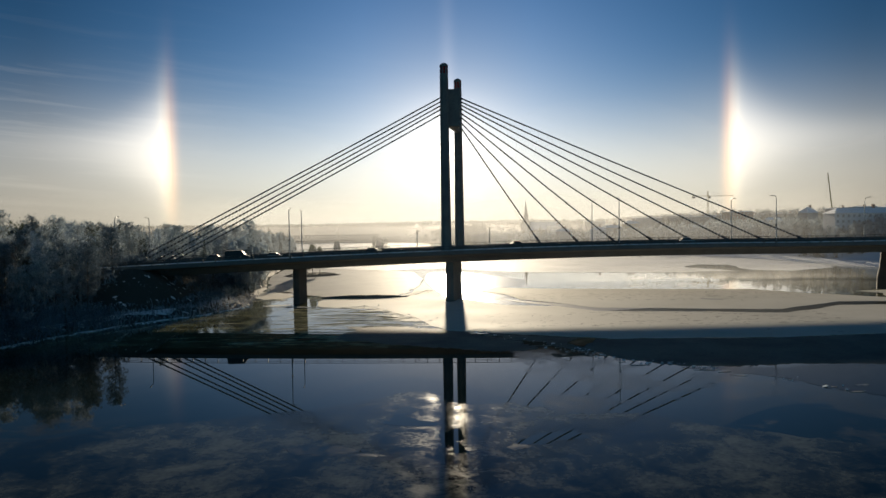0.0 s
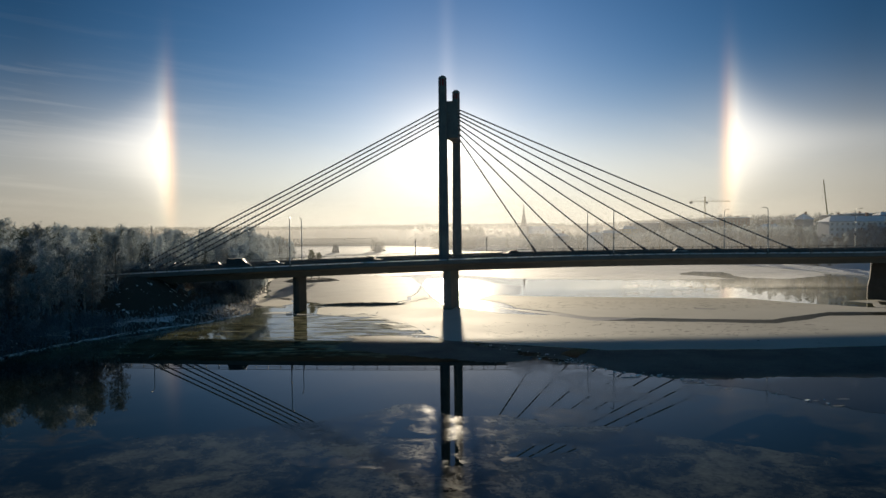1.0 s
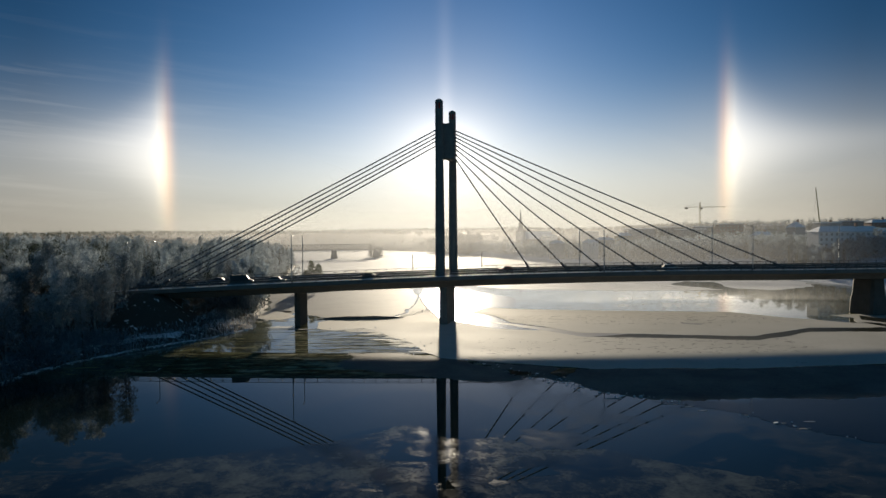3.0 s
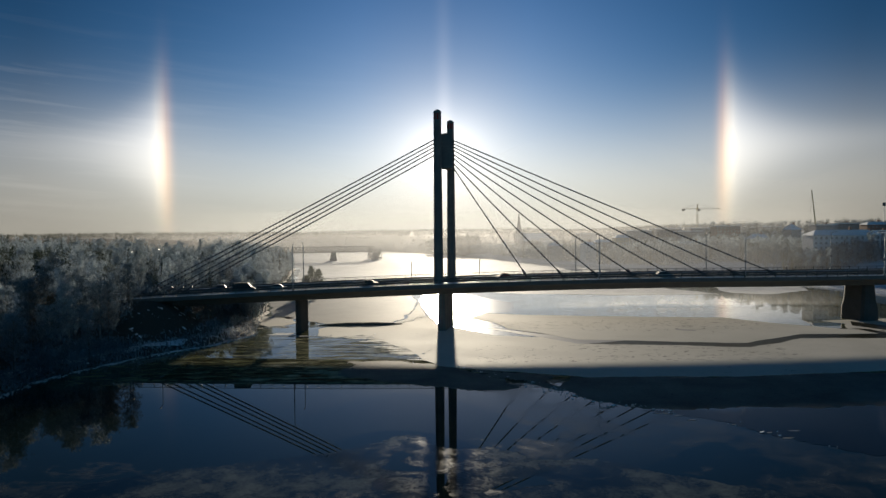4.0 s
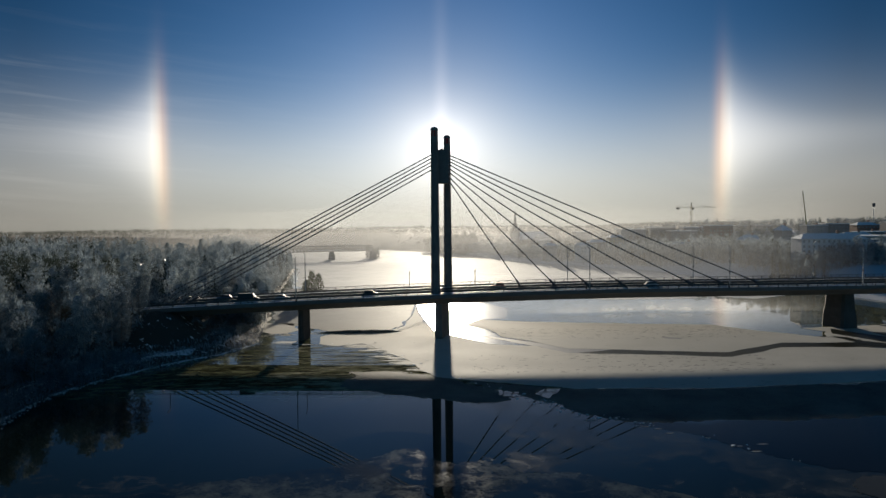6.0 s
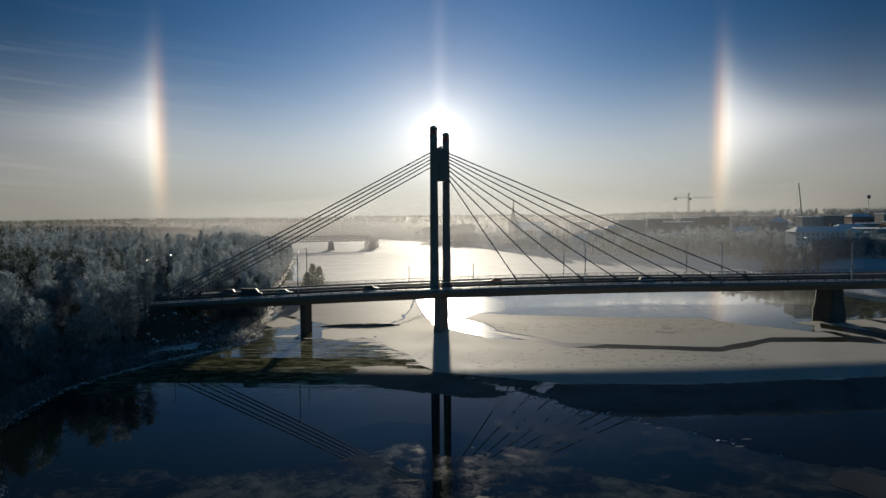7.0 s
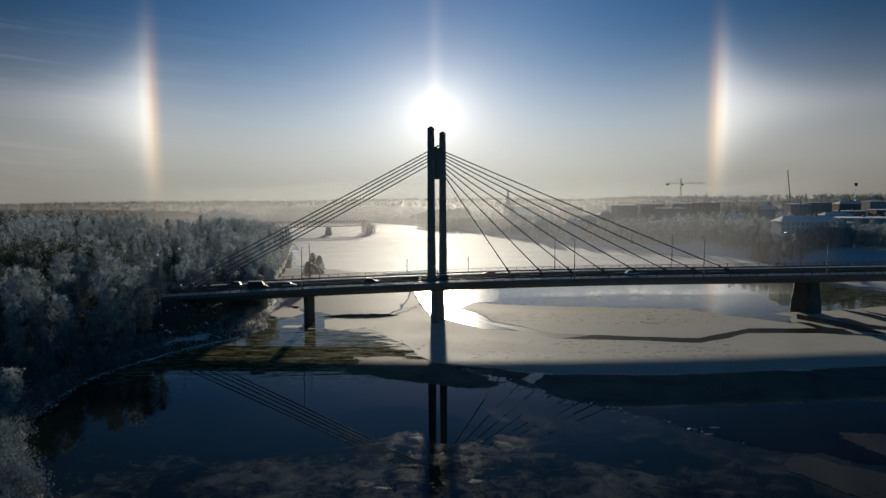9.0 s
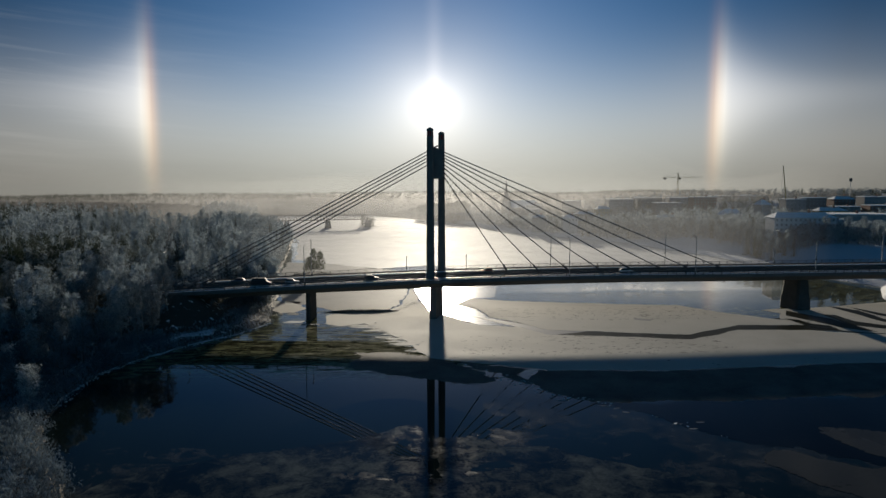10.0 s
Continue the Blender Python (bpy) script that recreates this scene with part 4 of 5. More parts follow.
def spruce(seed, h, r, mat=NEEDLE, label="dark spruce tree dusted with frost", density=1.7):
    rnd = np.random.default_rng(seed)
    e = empty("tree", Matrix(), label, "tree")
    bm = bmesh.new()
    rod(bm, (0, 0, 0), (0, 0, h * 0.98), h * 0.012 + 0.05, 0.02, 6, False)
    cs, ss = [], []
    tiers = int(h * density)
    for i in range(tiers):
        t = 0.08 + 0.9 * i / tiers
        rr = r * (1 - t) ** 0.8 * rnd.uniform(0.8, 1.15) + 0.15
        m = max(4, int(9 * (1 - t) + 4))
        for j in range(m):
            az = j * 2 * math.pi / m + rnd.normal(0, 0.25)
            ln = rr * rnd.uniform(0.75, 1.15)
            tip = Vector((math.cos(az) * ln, math.sin(az) * ln, h * t - ln * rnd.uniform(0.15, 0.4)))
            rod(bm, (0, 0, h * t), tip, 0.03, 0.01, 3, False)
            for u in (0.35, 0.65, 0.95):
                cs.append(Vector((0, 0, h * t)).lerp(tip, u))
                ss.append(0.28 + 0.30 * (1 - t))
    part("trunk", bm, BARK, e)
    v, f = clump_mesh(np.array(cs), np.array(ss), rnd, 3)
    raw("crown", v, f, mat, e)
    return e


def ground_z(x, y):
    return float(land_height(np.array([[x, y]], float))[0])


rng = np.random.default_rng(12)
KINDS = [birch(1, 18, 3.3), birch(2, 16, 3.0), birch(3, 18.5, 3.5), birch(4, 14, 3.6), birch(5, 17, 2.5),
         spruce(6, 18, 3.0), spruce(7, 15, 2.6), spruce(8, 12, 2.3),
         birch(9, 14, 3.2, RUST, 4, label="rusty-brown larch tree among frosted birches"),
         birch(10, 14, 3.1, TWIG_SHADED, label="bank tree with shade put into its frosted twigs"), birch(11, 17, 3.0, TWIG_SHADED, label="bank tree with shade put into its frosted twigs"),
         birch(12, 16, 3.2, limbs=24, sprays=8, size=1.45, label="frosted birch tree deep in the wood"), birch(13, 18, 2.7, limbs=26, sprays=8, size=1.4, label="slender frosted birch deep in the wood"),
         birch(14, 14, 3.4, limbs=22, sprays=8, size=1.5, label="broad frosted birch deep in the wood"),
         spruce(15, 19, 2.9, density=0.9, label="dark spruce among the frosted birches"), spruce(16, 15, 2.5, density=0.9, label="dark spruce among the frosted birches")]
USED = set()


def plant(kind, x, y, scale, turn, sink=0.15):
    m = Matrix.Translation((x, y, ground_z(x, y) - sink)) @ Matrix.Rotation(turn, 4, "Z") @ Matrix.Diagonal((scale, scale, scale, 1))
    if kind not in USED:
        USED.add(kind)
        KINDS[kind].matrix_world = m
        return KINDS[kind]
    return copy_thing(KINDS[kind], m)


def forest(count, xr, yr, min_gap, pick, smin, smax, keep):
    """Trees at random places that keep their distance."""
    got = []
    tries = 0
    while len(got) < count and tries < 40000:
        tries += 1
        x, y = rng.uniform(*xr), rng.uniform(*yr)
        if not keep(x, y) or any((x - a) ** 2 + (y - b) ** 2 < min_gap ** 2 for a, b in got):
            continue
        got.append((x, y))
    ds = river_distance(np.array(got))
    for (x, y), d in zip(got, ds):
        if d < 1.5:
            continue
        plant(int(rng.choice(pick)), x, y, rng.uniform(smin, smax), rng.uniform(0, 6.28))


def front_bank(x, y):
    return off_road(x, y) and (x < -68 or y < -48)


def off_road(x, y):
    s, n = to_bridge(x, y)
    return not (abs(n) < 17)


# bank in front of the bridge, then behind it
# kinds 9 and 10 carry the shade of the near bank in their colour
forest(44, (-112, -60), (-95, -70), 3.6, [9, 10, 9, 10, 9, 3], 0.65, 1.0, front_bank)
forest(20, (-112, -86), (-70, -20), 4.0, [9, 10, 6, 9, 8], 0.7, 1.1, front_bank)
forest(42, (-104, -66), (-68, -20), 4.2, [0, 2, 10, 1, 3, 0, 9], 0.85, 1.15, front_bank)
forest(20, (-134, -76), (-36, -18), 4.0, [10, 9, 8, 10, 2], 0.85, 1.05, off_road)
forest(16, (-86, -52), (18, 36), 3.2, [5, 6, 7, 1, 9], 0.6, 0.9, off_road)
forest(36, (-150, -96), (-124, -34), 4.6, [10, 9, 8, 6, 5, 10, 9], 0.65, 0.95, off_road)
forest(80, (-140, -50), (16, 140), 4.6, [0, 1, 2, 3, 4, 0, 1, 5], 0.7, 1.2, off_road)
forest(16, (-66, -50), (19, 105), 3.6, [1, 3, 4, 0, 7], 0.75, 1.05, lambda x, y: 1.5 < river_distance(np.array([[x, y]], float))[0] < 9 and off_road(x, y))


TREELINE = ((95, 120, 136, 146, 185, 230, 267, 350, 440, 560), (262, 232, 206, 196, 190, 182, 142, 66, 30, -10))


def behind_shore(x, y, by=0.0):
    """True behind the edge of the town's trees; the snowy shore before it is bare."""
    return x > np.interp(y, *TREELINE) + by


def town_bank(x, y):
    return behind_shore(x, y) and not behind_shore(x, y, 16) and off_road(x, y) and not (200 < x < 240 and 152 < y < 170)


def wood(name, count, xr, yr, min_gap, pick, smin, smax, keep, label, seed):
    """Many trees of the given kinds in one mesh, too many and too far to count."""
    rnd = np.random.default_rng(seed)
    spots = []
    for _ in range(30000):
        if len(spots) == count:
            break
        x, y = rnd.uniform(*xr), rnd.uniform(*yr)
        if keep(x, y) and all((x - a) ** 2 + (y - b) ** 2 > min_gap ** 2 for a, b in spots):
            spots.append((x, y))
    V, F, M, mats, at = [], [], [], [], 0
    for x, y in spots:
        sc, w = rnd.uniform(smin, smax), rnd.uniform(0, 6.28)
        turn = np.array([[math.cos(w), -math.sin(w), 0], [math.sin(w), math.cos(w), 0], [0, 0, 1]])
        for ob in KINDS[int(rnd.choice(pick))].children:
            co = np.empty(len(ob.data.vertices) * 3)
            ob.data.vertices.foreach_get("co", co)
            co = co.reshape(-1, 3) @ turn.T * sc + (x, y, ground_z(x, y) - 0.15)
            mat = ob.data.materials[0]
            if mat not in mats:
                mats.append(mat)
            V.append(co)
            F += [[i + at for i in p.vertices] for p in ob.data.polygons]
            M += [mats.index(mat)] * len(ob.data.polygons)
            at += len(co)
    me = bpy.data.meshes.new(name)
    me.from_pydata(np.concatenate(V).tolist(), [], F)
    for mat in mats:
        me.materials.append(mat)
    me.polygons.foreach_set("material_index", M)
    me.update()
    return tagged(new(name, me), label, "wood", kind="stuff")


wood("back_wood", 116, (-260, -128), (-110, 130), 6.0, [11, 12, 13, 11, 12, 14, 15, 11], 0.8, 1.2, off_road, "frosted birches and dark spruces behind the bank", 51)
wood("upstream_wood", 94, (-330, -75), (130, 330), 7.0, [11, 12, 13, 12, 14, 15], 0.7, 1.1, lambda x, y: river_distance(np.array([[x, y]], float))[0] > 3, "frosted wood along the upstream shore", 52)
wood("shore_birches", 80, (-110, -48), (20, 230), 3.0, [11, 12, 13, 14], 0.5, 0.95, lambda x, y: 0.4 < river_distance(np.array([[x, y]], float))[0] < 7 and off_road(x, y), "frosted birches crowding the water's edge", 53)
wood("town_birches", 100, (120, 262), (100, 290), 4.2, [11, 12, 13, 13, 15, 12], 0.55, 0.85, town_bank, "frosted trees at the edge of the town", 54)
wood("corner_grove", 20, (184, 206), (128, 160), 3.4, [11, 13, 15, 14], 0.6, 0.85, lambda x, y: True, "frosted trees and spruces at the corner of the white building", 57)
wood("yard_birches", 46, (192, 272), (112, 151), 3.6, [11, 12, 13, 13], 0.6, 0.85, lambda x, y: behind_shore(x, y, -2), "frosted trees before the white building", 55)
# kinds that stand only within the woods
for kind in KINDS[11:]:
    for ob in (*kind.children, kind):
        bpy.data.objects.remove(ob)


def far_forest(name, count, region, seed, label, mat, hmin=9, hmax=16, m=26, size=1.9, edge=9):
    """A distant wood in one mesh: ragged cones and rounded heads."""
    rnd = np.random.default_rng(seed)
    pts = []
    while len(pts) < count:
        x = rnd.uniform(region[0], region[1], count)
        y = rnd.uniform(region[2], region[3], count)
        ok = region[4](x, y)
        pts += list(zip(x[ok], y[ok]))
    P = np.array(pts[:count])
    d = river_distance(P)
    P = P[d > edge]
    Z = land_height(P)
    cs, ss = [], []
    for (x, y), z in zip(P, Z):
        h = rnd.uniform(hmin, hmax)
        cone = rnd.random() < 0.5
        t = rnd.random(m) ** 0.8
        t = np.sort(t)
        rr = (1 - t) * 2.3 + 0.2 if cone else np.sin(np.pi * np.clip(t * 0.85 + 0.1, 0, 1)) * 2.8
        az = rnd.uniform(0, 6.28, m)
        q = np.sqrt(rnd.random(m)) * rr
        cs.append(np.column_stack([x + np.cos(az) * q, y + np.sin(az) * q, z + 0.6 + t * h]))
        ss.append(np.full(m, size))
    v, f = clump_mesh(np.concatenate(cs), np.concatenate(ss), rnd, 1)
    o = raw(name, v, f, mat)
    return tagged(o, label, "forest", kind="stuff")


def shore(x, y, near, far):
    d = river_distance(np.column_stack([x, y]))
    return (d > near) & (d < far)


def clear_of_road(x, y):
    s, n = to_bridge(x, y)
    return np.abs(n) > 18


# footprints kept free: middle and half sizes
HOUSES = (
    (220, 160, 34, 12, 8.0, -4, 0, 3, 13, 2.8, "long white three-storey building with a snowy hipped roof", 14.6),
    (263, 184, 42, 20, 9.0, -5, 1, 2, 10, 0, "grey flat-roofed hall behind the trees", 14.0),
    (197, 302, 24, 10, 4.0, 4, 1, 1, 8, 1.6, "long low house with a snowy roof", 11.0),
    (102, 332, 9, 8, 4.0, 14, 1, 1, 3, 2.2, "small house with a snowy roof by the shore", 9.6),
    (123, 312, 9, 8, 4.0, 20, 0, 1, 3, 2.4, "small white house with a snowy roof", 10.4),
    (241, 292, 16, 10, 5.0, 12, 0, 2, 4, 4.2, "white gabled house with a bright snowy roof", 12.4),
    (270, 300, 8, 10, 9.5, 8, 1, 3, 3, 4.0, "tall narrow gabled house", 15.0),
    (142, 345, 14, 9, 5.0, 10, 4, 2, 4, 2.2, "dark low house between frosted trees", 10.5),
    (165, 372, 12, 9, 6.0, 4, 3, 2, 4, 2.4, "ochre house with a snowy roof", 12.5),
    (226, 385, 22, 12, 8.0, 2, 4, 3, 7, 0, "dark three-storey block among trees", 15.0),
    (213, 482, 26, 13, 9.0, 3, 1, 3, 9, 0, "long grey apartment block above the park", 14.5),
    (243, 486, 28, 13, 10.5, 0, 4, 4, 9, 0, "dark apartment block above the park", 14.5),
    (277, 478, 30, 13, 10.0, 2, 1, 4, 10, 0, "long grey apartment block on the rise", 15.0),
    (274, 420, 22, 13, 12.0, 0, 2, 4, 7, 0, "brick apartment block on the rise", 15.0),
    (335, 522, 24, 13, 10.0, 0, 1, 3, 8, 0, "grey block at the top of the slope", 15.5),
    (368, 516, 28, 13, 10.5, -3, 4, 4, 9, 0, "dark block at the top of the slope", 15.5),
    (312, 332, 16, 12, 12.0, -4, 1, 4, 5, 0, "grey four-storey block above the trees", 15.5),
    (332, 338, 18, 12, 13.0, -4, 4, 4, 6, 0, "dark four-storey block above the trees", 15.5),
    (353, 332, 17, 12, 12.0, -6, 2, 4, 6, 2.4, "brick block with a snowy roof", 15.5),
    (376, 326, 20, 13, 14.0, -6, 1, 5, 7, 0, "grey five-storey block above the trees", 15.5),
    (330, 292, 18, 12, 8.5, -6, 4, 3, 6, 0, "dark low block with a snowy flat roof", 14.5),
    (356, 286, 24, 13, 9.5, -6, 2, 3, 8, 0, "brick school building with a flat roof", 14.5),
    (300, 262, 20, 10, 6.5, -2, 3, 2, 6, 2.2, "ochre two-storey house with a snowy roof", 15.0),
    (172, 520, 18, 12, 8.0, 4, 1, 3, 6, 0, "hazy grey block by the church", 12.5),
    (128, 505, 14, 10, 6.5, 8, 0, 2, 5, 2.0, "hazy white house by the church", 10.0),
    (430, 360, 34, 16, 16.0, -6, 1, 5, 10, 0, "tall grey apartment block at the edge of town", 14.5))


def free_of_houses(x, y):
    ok = np.ones(len(x), bool)
    for a, b, w, d, *_ in HOUSES:
        ok &= (np.abs(x - a) > w / 2 + 1.5) | (np.abs(y - b) > d / 2 + 2.5)
    return ok


# dark brush whose colour stands for the shade under the crowns
far_forest("undergrowth", 1500, (-150, -48, -125, 140, lambda x, y: shore(x, y, 2.5, 90) & clear_of_road(x, y) & ((x < -68) | (y < -48) | (y > 15))), 30, "brush under the trees, shade put into its dark colour", TWIG_SHADED, 2.0, 5.5, 60, 0.9, 2.5)
# brush added to darken bank ground that lies in shade
far_forest("bank_brush", 560, (-76, -40, -150, -40, lambda x, y: shore(x, y, 0.2, 16)), 34, "low brush added on the bank, dark in place of shade", TWIG_SHADED, 1.2, 3.4, 80, 0.55, 0.2)
far_forest("bank_conifers", 190, (-240, -98, -110, 150, lambda x, y: shore(x, y, 36, 200) & clear_of_road(x, y)), 33, "dark spruces among the frosted trees", NEEDLE, 11, 18, 260, 0.95)
far_forest("far_conifers", 900, (-640, -250, -90, 460, lambda x, y: shore(x, y, 50, 900) & clear_of_road(x, y)), 21, "dark conifers stretching back from the bank", NEEDLE, 9, 20, 90, 1.6)
far_forest("far_birches", 1300, (-560, -240, -90, 460, lambda x, y: shore(x, y, 45, 600) & clear_of_road(x, y)), 26, "frosted birches among the conifers", FROST, 8, 18, 80, 1.7)
far_forest("far_wood", 3600, (-620, 420, 600, 920, lambda x, y: np.abs(x) < 700), 22, "hazy wood on the far ridge", NEEDLE, 1.5, 3.6, 26, 1.35)
far_forest("far_shore_wood", 420, (-230, -80, 440, 640, lambda x, y: shore(x, y, 3, 60)), 36, "hazy birches on the far shore", FROST, 6, 10, 60, 1.6, 3)
far_forest("spit_wood", 170, (-34, 60, 505, 560, lambda x, y: shore(x, y, 1, 60)), 37, "hazy trees on the spit before the town", NEEDLE, 10, 15, 80, 1.6, 1)
far_forest("corner_pines", 70, (-165, -118, 0, 60, lambda x, y: clear_of_road(x, y)), 44, "dark pines standing close together in the wood", NEEDLE, 14, 19, 260, 0.95)
far_forest("islet_wood", 14, (-49, -37, 432, 440, lambda x, y: np.abs(x) < 700), 38, "hazy trees on a small islet", NEEDLE, 9, 14, 90, 1.5, -900)
far_forest("park_trees", 900, (20, 330, 105, 540, lambda x, y: behind_shore(x, y) & ~behind_shore(x, y, 60) & clear_of_road(x, y) & free_of_houses(x, y)), 25,
           "frosted trees along the town's shore", FROST, 5, 9, 150, 1.0)
far_forest("hill_trees", 1700, (60, 620, 345, 600, lambda x, y: behind_shore(x, y, 25) & free_of_houses(x, y)), 29, "grey trees between the upper houses", TWIG_SHADED, 4, 7.5, 60, 1.25)
far_forest("town_trees", 1900, (90, 560, 130, 345, lambda x, y: behind_shore(x, y, 20) & clear_of_road(x, y) & free_of_houses(x, y)), 23, "frosted trees between the town's houses", FROST, 6, 10, 62, 1.45)
far_forest("town_pines", 800, (60, 560, 130, 520, lambda x, y: behind_shore(x, y, 8) & clear_of_road(x, y) & free_of_houses(x, y)), 27, "dark conifers between the town's houses", NEEDLE, 6, 11, 80, 1.2)
far_forest("bridge_brush", 120, (-92, -48, 15, 44, lambda x, y: shore(x, y, 0.5, 40) & clear_of_road(x, y)), 39, "dark brush behind the bridge's abutment", TWIG_SHADED, 2.0, 5.0, 80, 0.8, 0.5)
far_forest("abutment_brush", 90, (-82, -52, -13, 16, lambda x, y: shore(x, y, 2, 40)), 56, "low dark brush below the bridge", TWIG_SHADED, 0.6, 2.2, 90, 0.6, 0.5)
far_forest("inner_birches", 700, (-330, -120, 60, 400, lambda x, y: shore(x, y, 25, 300)), 35, "frosted birches filling the wood", FROST, 7, 14, 100, 1.3)
far_forest("shore_trees", 480, (-210, -50, 90, 430, lambda x, y: shore(x, y, 1.5, 50)), 28, "frosted birches along the shore upstream", FROST, 6, 14, 150, 1.1, 1.5)

# ---------------------------------------------------------------- far shore and town
WALLS = [material("wall_%s" % n, speckled(a, b, 0.4, 0.8)) for n, a, b in (
    ("white", (0.46, 0.47, 0.48), (0.58, 0.59, 0.60)), ("grey", (0.22, 0.22, 0.22), (0.32, 0.32, 0.32)),
    ("brick", (0.16, 0.08, 0.06), (0.25, 0.13, 0.10)), ("ochre", (0.32, 0.24, 0.14), (0.42, 0.33, 0.21)), ("dark", (0.13, 0.13, 0.13), (0.2, 0.2, 0.2)))]
PANE = material("house_window", lambda k: principled(k, (0.19, 0.20, 0.21), 0.5))
YELLOW = material("crane_paint", speckled((0.30, 0.24, 0.10), (0.42, 0.34, 0.15), 0.8, 0.6))
ROOFDARK = material("roof_sheet", speckled((0.05, 0.05, 0.055), (0.12, 0.12, 0.125), 0.5, 0.6))


def house(x, y, w, d, h, turn, wall, storeys, bays, pitch, label, base=None, roof_mat=None):
    """A town building: walls, snowy roof, rows of windows on the river side."""
    z = ground_z(x, y) - 0.5 if base is None else base
    e = empty("building", pose(x, y, z, 0, 0, turn), label, "building")
    bm = bmesh.new()
    box(bm, -w / 2, w / 2, -d / 2, d / 2, -9, h, 0.05)
    body = part("wall", bm, WALLS[wall], e)
    bm = bmesh.new()
    o = 0.5
    if pitch > 0:
        vs = [bm.verts.new(c) for c in ((-w / 2 - o, -d / 2 - o, h), (w / 2 + o, -d / 2 - o, h), (w / 2 + o, d / 2 + o, h), (-w / 2 - o, d / 2 + o, h),
                                        (-w / 2 + d * 0.3, 0, h + pitch), (w / 2 - d * 0.3, 0, h + pitch))]
        for f in ((0, 1, 5, 4), (2, 3, 4, 5), (1, 2, 5), (3, 0, 4), (3, 2, 1, 0)):
            bm.faces.new([vs[i] for i in f])
    else:
        box(bm, -w / 2 - 0.2, w / 2 + 0.2, -d / 2 - 0.2, d / 2 + 0.2, h + 0.01, h + 0.5, 0.1)
    roof = part("roof", bm, roof_mat or SNOW, e, "snow-covered roof")
    bm = bmesh.new()
    box(bm, w * 0.12, w * 0.12 + 1.2, -0.6, 0.6, h, h + max(pitch, 0.5) + 1.6, 0.06)
    part("chimney", bm, WALLS[2], roof)
    first = None
    for r in range(storeys):
        for c in range(bays):
            wx = -w / 2 + (c + 0.5) * w / bays
            wz = (r + 0.5) * h / storeys
            m = Matrix.Translation((wx, -d / 2 - 0.02, wz))
            if first is None:
                ww, wh = min(1.2, w / bays * 0.42), min(1.5, h / storeys * 0.48)
                bm = bmesh.new()
                box(bm, -ww / 2, ww / 2, -0.05, 0.06, -wh / 2, wh / 2, 0.03)
                first = part("window", bm, PANE, e)
                first.matrix_basis = m
            else:
                share(first, "window", e, m)
    return e


for spec in HOUSES:
    house(*spec)


def church(x, y):
    z = ground_z(x, y)
    e = empty("church", pose(x, y, z, 0, 0, 14), "tall narrow church with a pointed spire", "church")
    bm = bmesh.new()
    box(bm, -4, 4, -4, 4, -3, 43 - z - 22, 0.1)
    part("tower", bm, WALLS[1], e)
    bm = bmesh.new()
    h0, h1 = 43 - z - 22, 44 - z
    prof = [(4.6, h0), (3.1, h0 + 3.5), (1.3, h0 + 12), (0.12, h1)]
    for (r0, a), (r1, b) in zip(prof, prof[1:]):
        rod(bm, (0, 0, a), (0, 0, b), r0, r1, 8, False)
    part("spire", bm, ROOFDARK, e, "slender dark spire")
    bm = bmesh.new()
    box(bm, 4, 34, -7, 7, -3, 9, 0.1)
    part("nave", bm, WALLS[1], e)
    bm = bmesh.new()
    vs = [bm.verts.new(c) for c in ((3.6, -7.5, 9), (34.5, -7.5, 9), (34.5, 7.5, 9), (3.6, 7.5, 9), (3.6, 0, 17), (34.5, 0, 17))]
    for f in ((0, 1, 5, 4), (2, 3, 4, 5), (1, 2, 5), (3, 0, 4), (3, 2, 1, 0)):
        bm.faces.new([vs[i] for i in f])
    part("nave_roof", bm, SNOW, e)


church(101, 520)


def lattice(bm, a, b, w, bays, r):
    """Four chords with zigzag bracing from a to b."""
    a, b = Vector(a), Vector(b)
    q = (b - a).to_track_quat("Z", "Y").to_matrix()
    cor = [q @ Vector((x * w / 2, y * w / 2, 0)) for x, y in ((-1, -1), (1, -1), (1, 1), (-1, 1))]
    for c in cor:
        rod(bm, a + c, b + c, r, r, 4, False)
    for i in range(bays):
        p0, p1 = a.lerp(b, i / bays), a.lerp(b, (i + 1) / bays)
        for j in range(4):
            c0, c1 = cor[j], cor[(j + 1) % 4]
            rod(bm, p0 + (c0 if i % 2 else c1), p1 + (c1 if i % 2 else c0), r * 0.6, r * 0.6, 3, False)


def tower_crane(x, y, top):
    z = ground_z(x, y)
    e = empty("tower_crane", pose(x, y, z, 0, 0, 0), "yellow lattice tower crane above the roofs", "crane")
    jib = top - z - 5.5
    bm = bmesh.new()
    lattice(bm, (0, 0, 0), (0, 0, jib), 1.5, 24, 0.11)
    part("mast", bm, YELLOW, e)
    bm = bmesh.new()
    lattice(bm, (-17, 0, jib + 0.5), (27, 0, jib + 0.5), 1.0, 30, 0.08)
    part("jib", bm, YELLOW, e)
    bm = bmesh.new()
    lattice(bm, (0, 0, jib), (0, 0, top - z), 0.9, 4, 0.14)
    part("mast_head", bm, YELLOW, e)
    bm = bmesh.new()
    box(bm, -16.5, -13.5, -0.8, 0.8, jib - 1.8, jib + 0.2, 0.15)
    part("counterweight", bm, CONCRETE, e)
    bm = bmesh.new()
    box(bm, 0.9, 2.6, -1, 1, jib - 2.0, jib + 0.1, 0.1)
    part("cab", bm, GLASS, e)
    for dx in (-15, 18):
        bm = bmesh.new()
        rod(bm, (0, 0, top - z), (dx, 0, jib + 1.1), 0.06, 0.06, 4)
        part("tie_bar", bm, DARKSTEEL, e)


tower_crane(297, 540, 51)


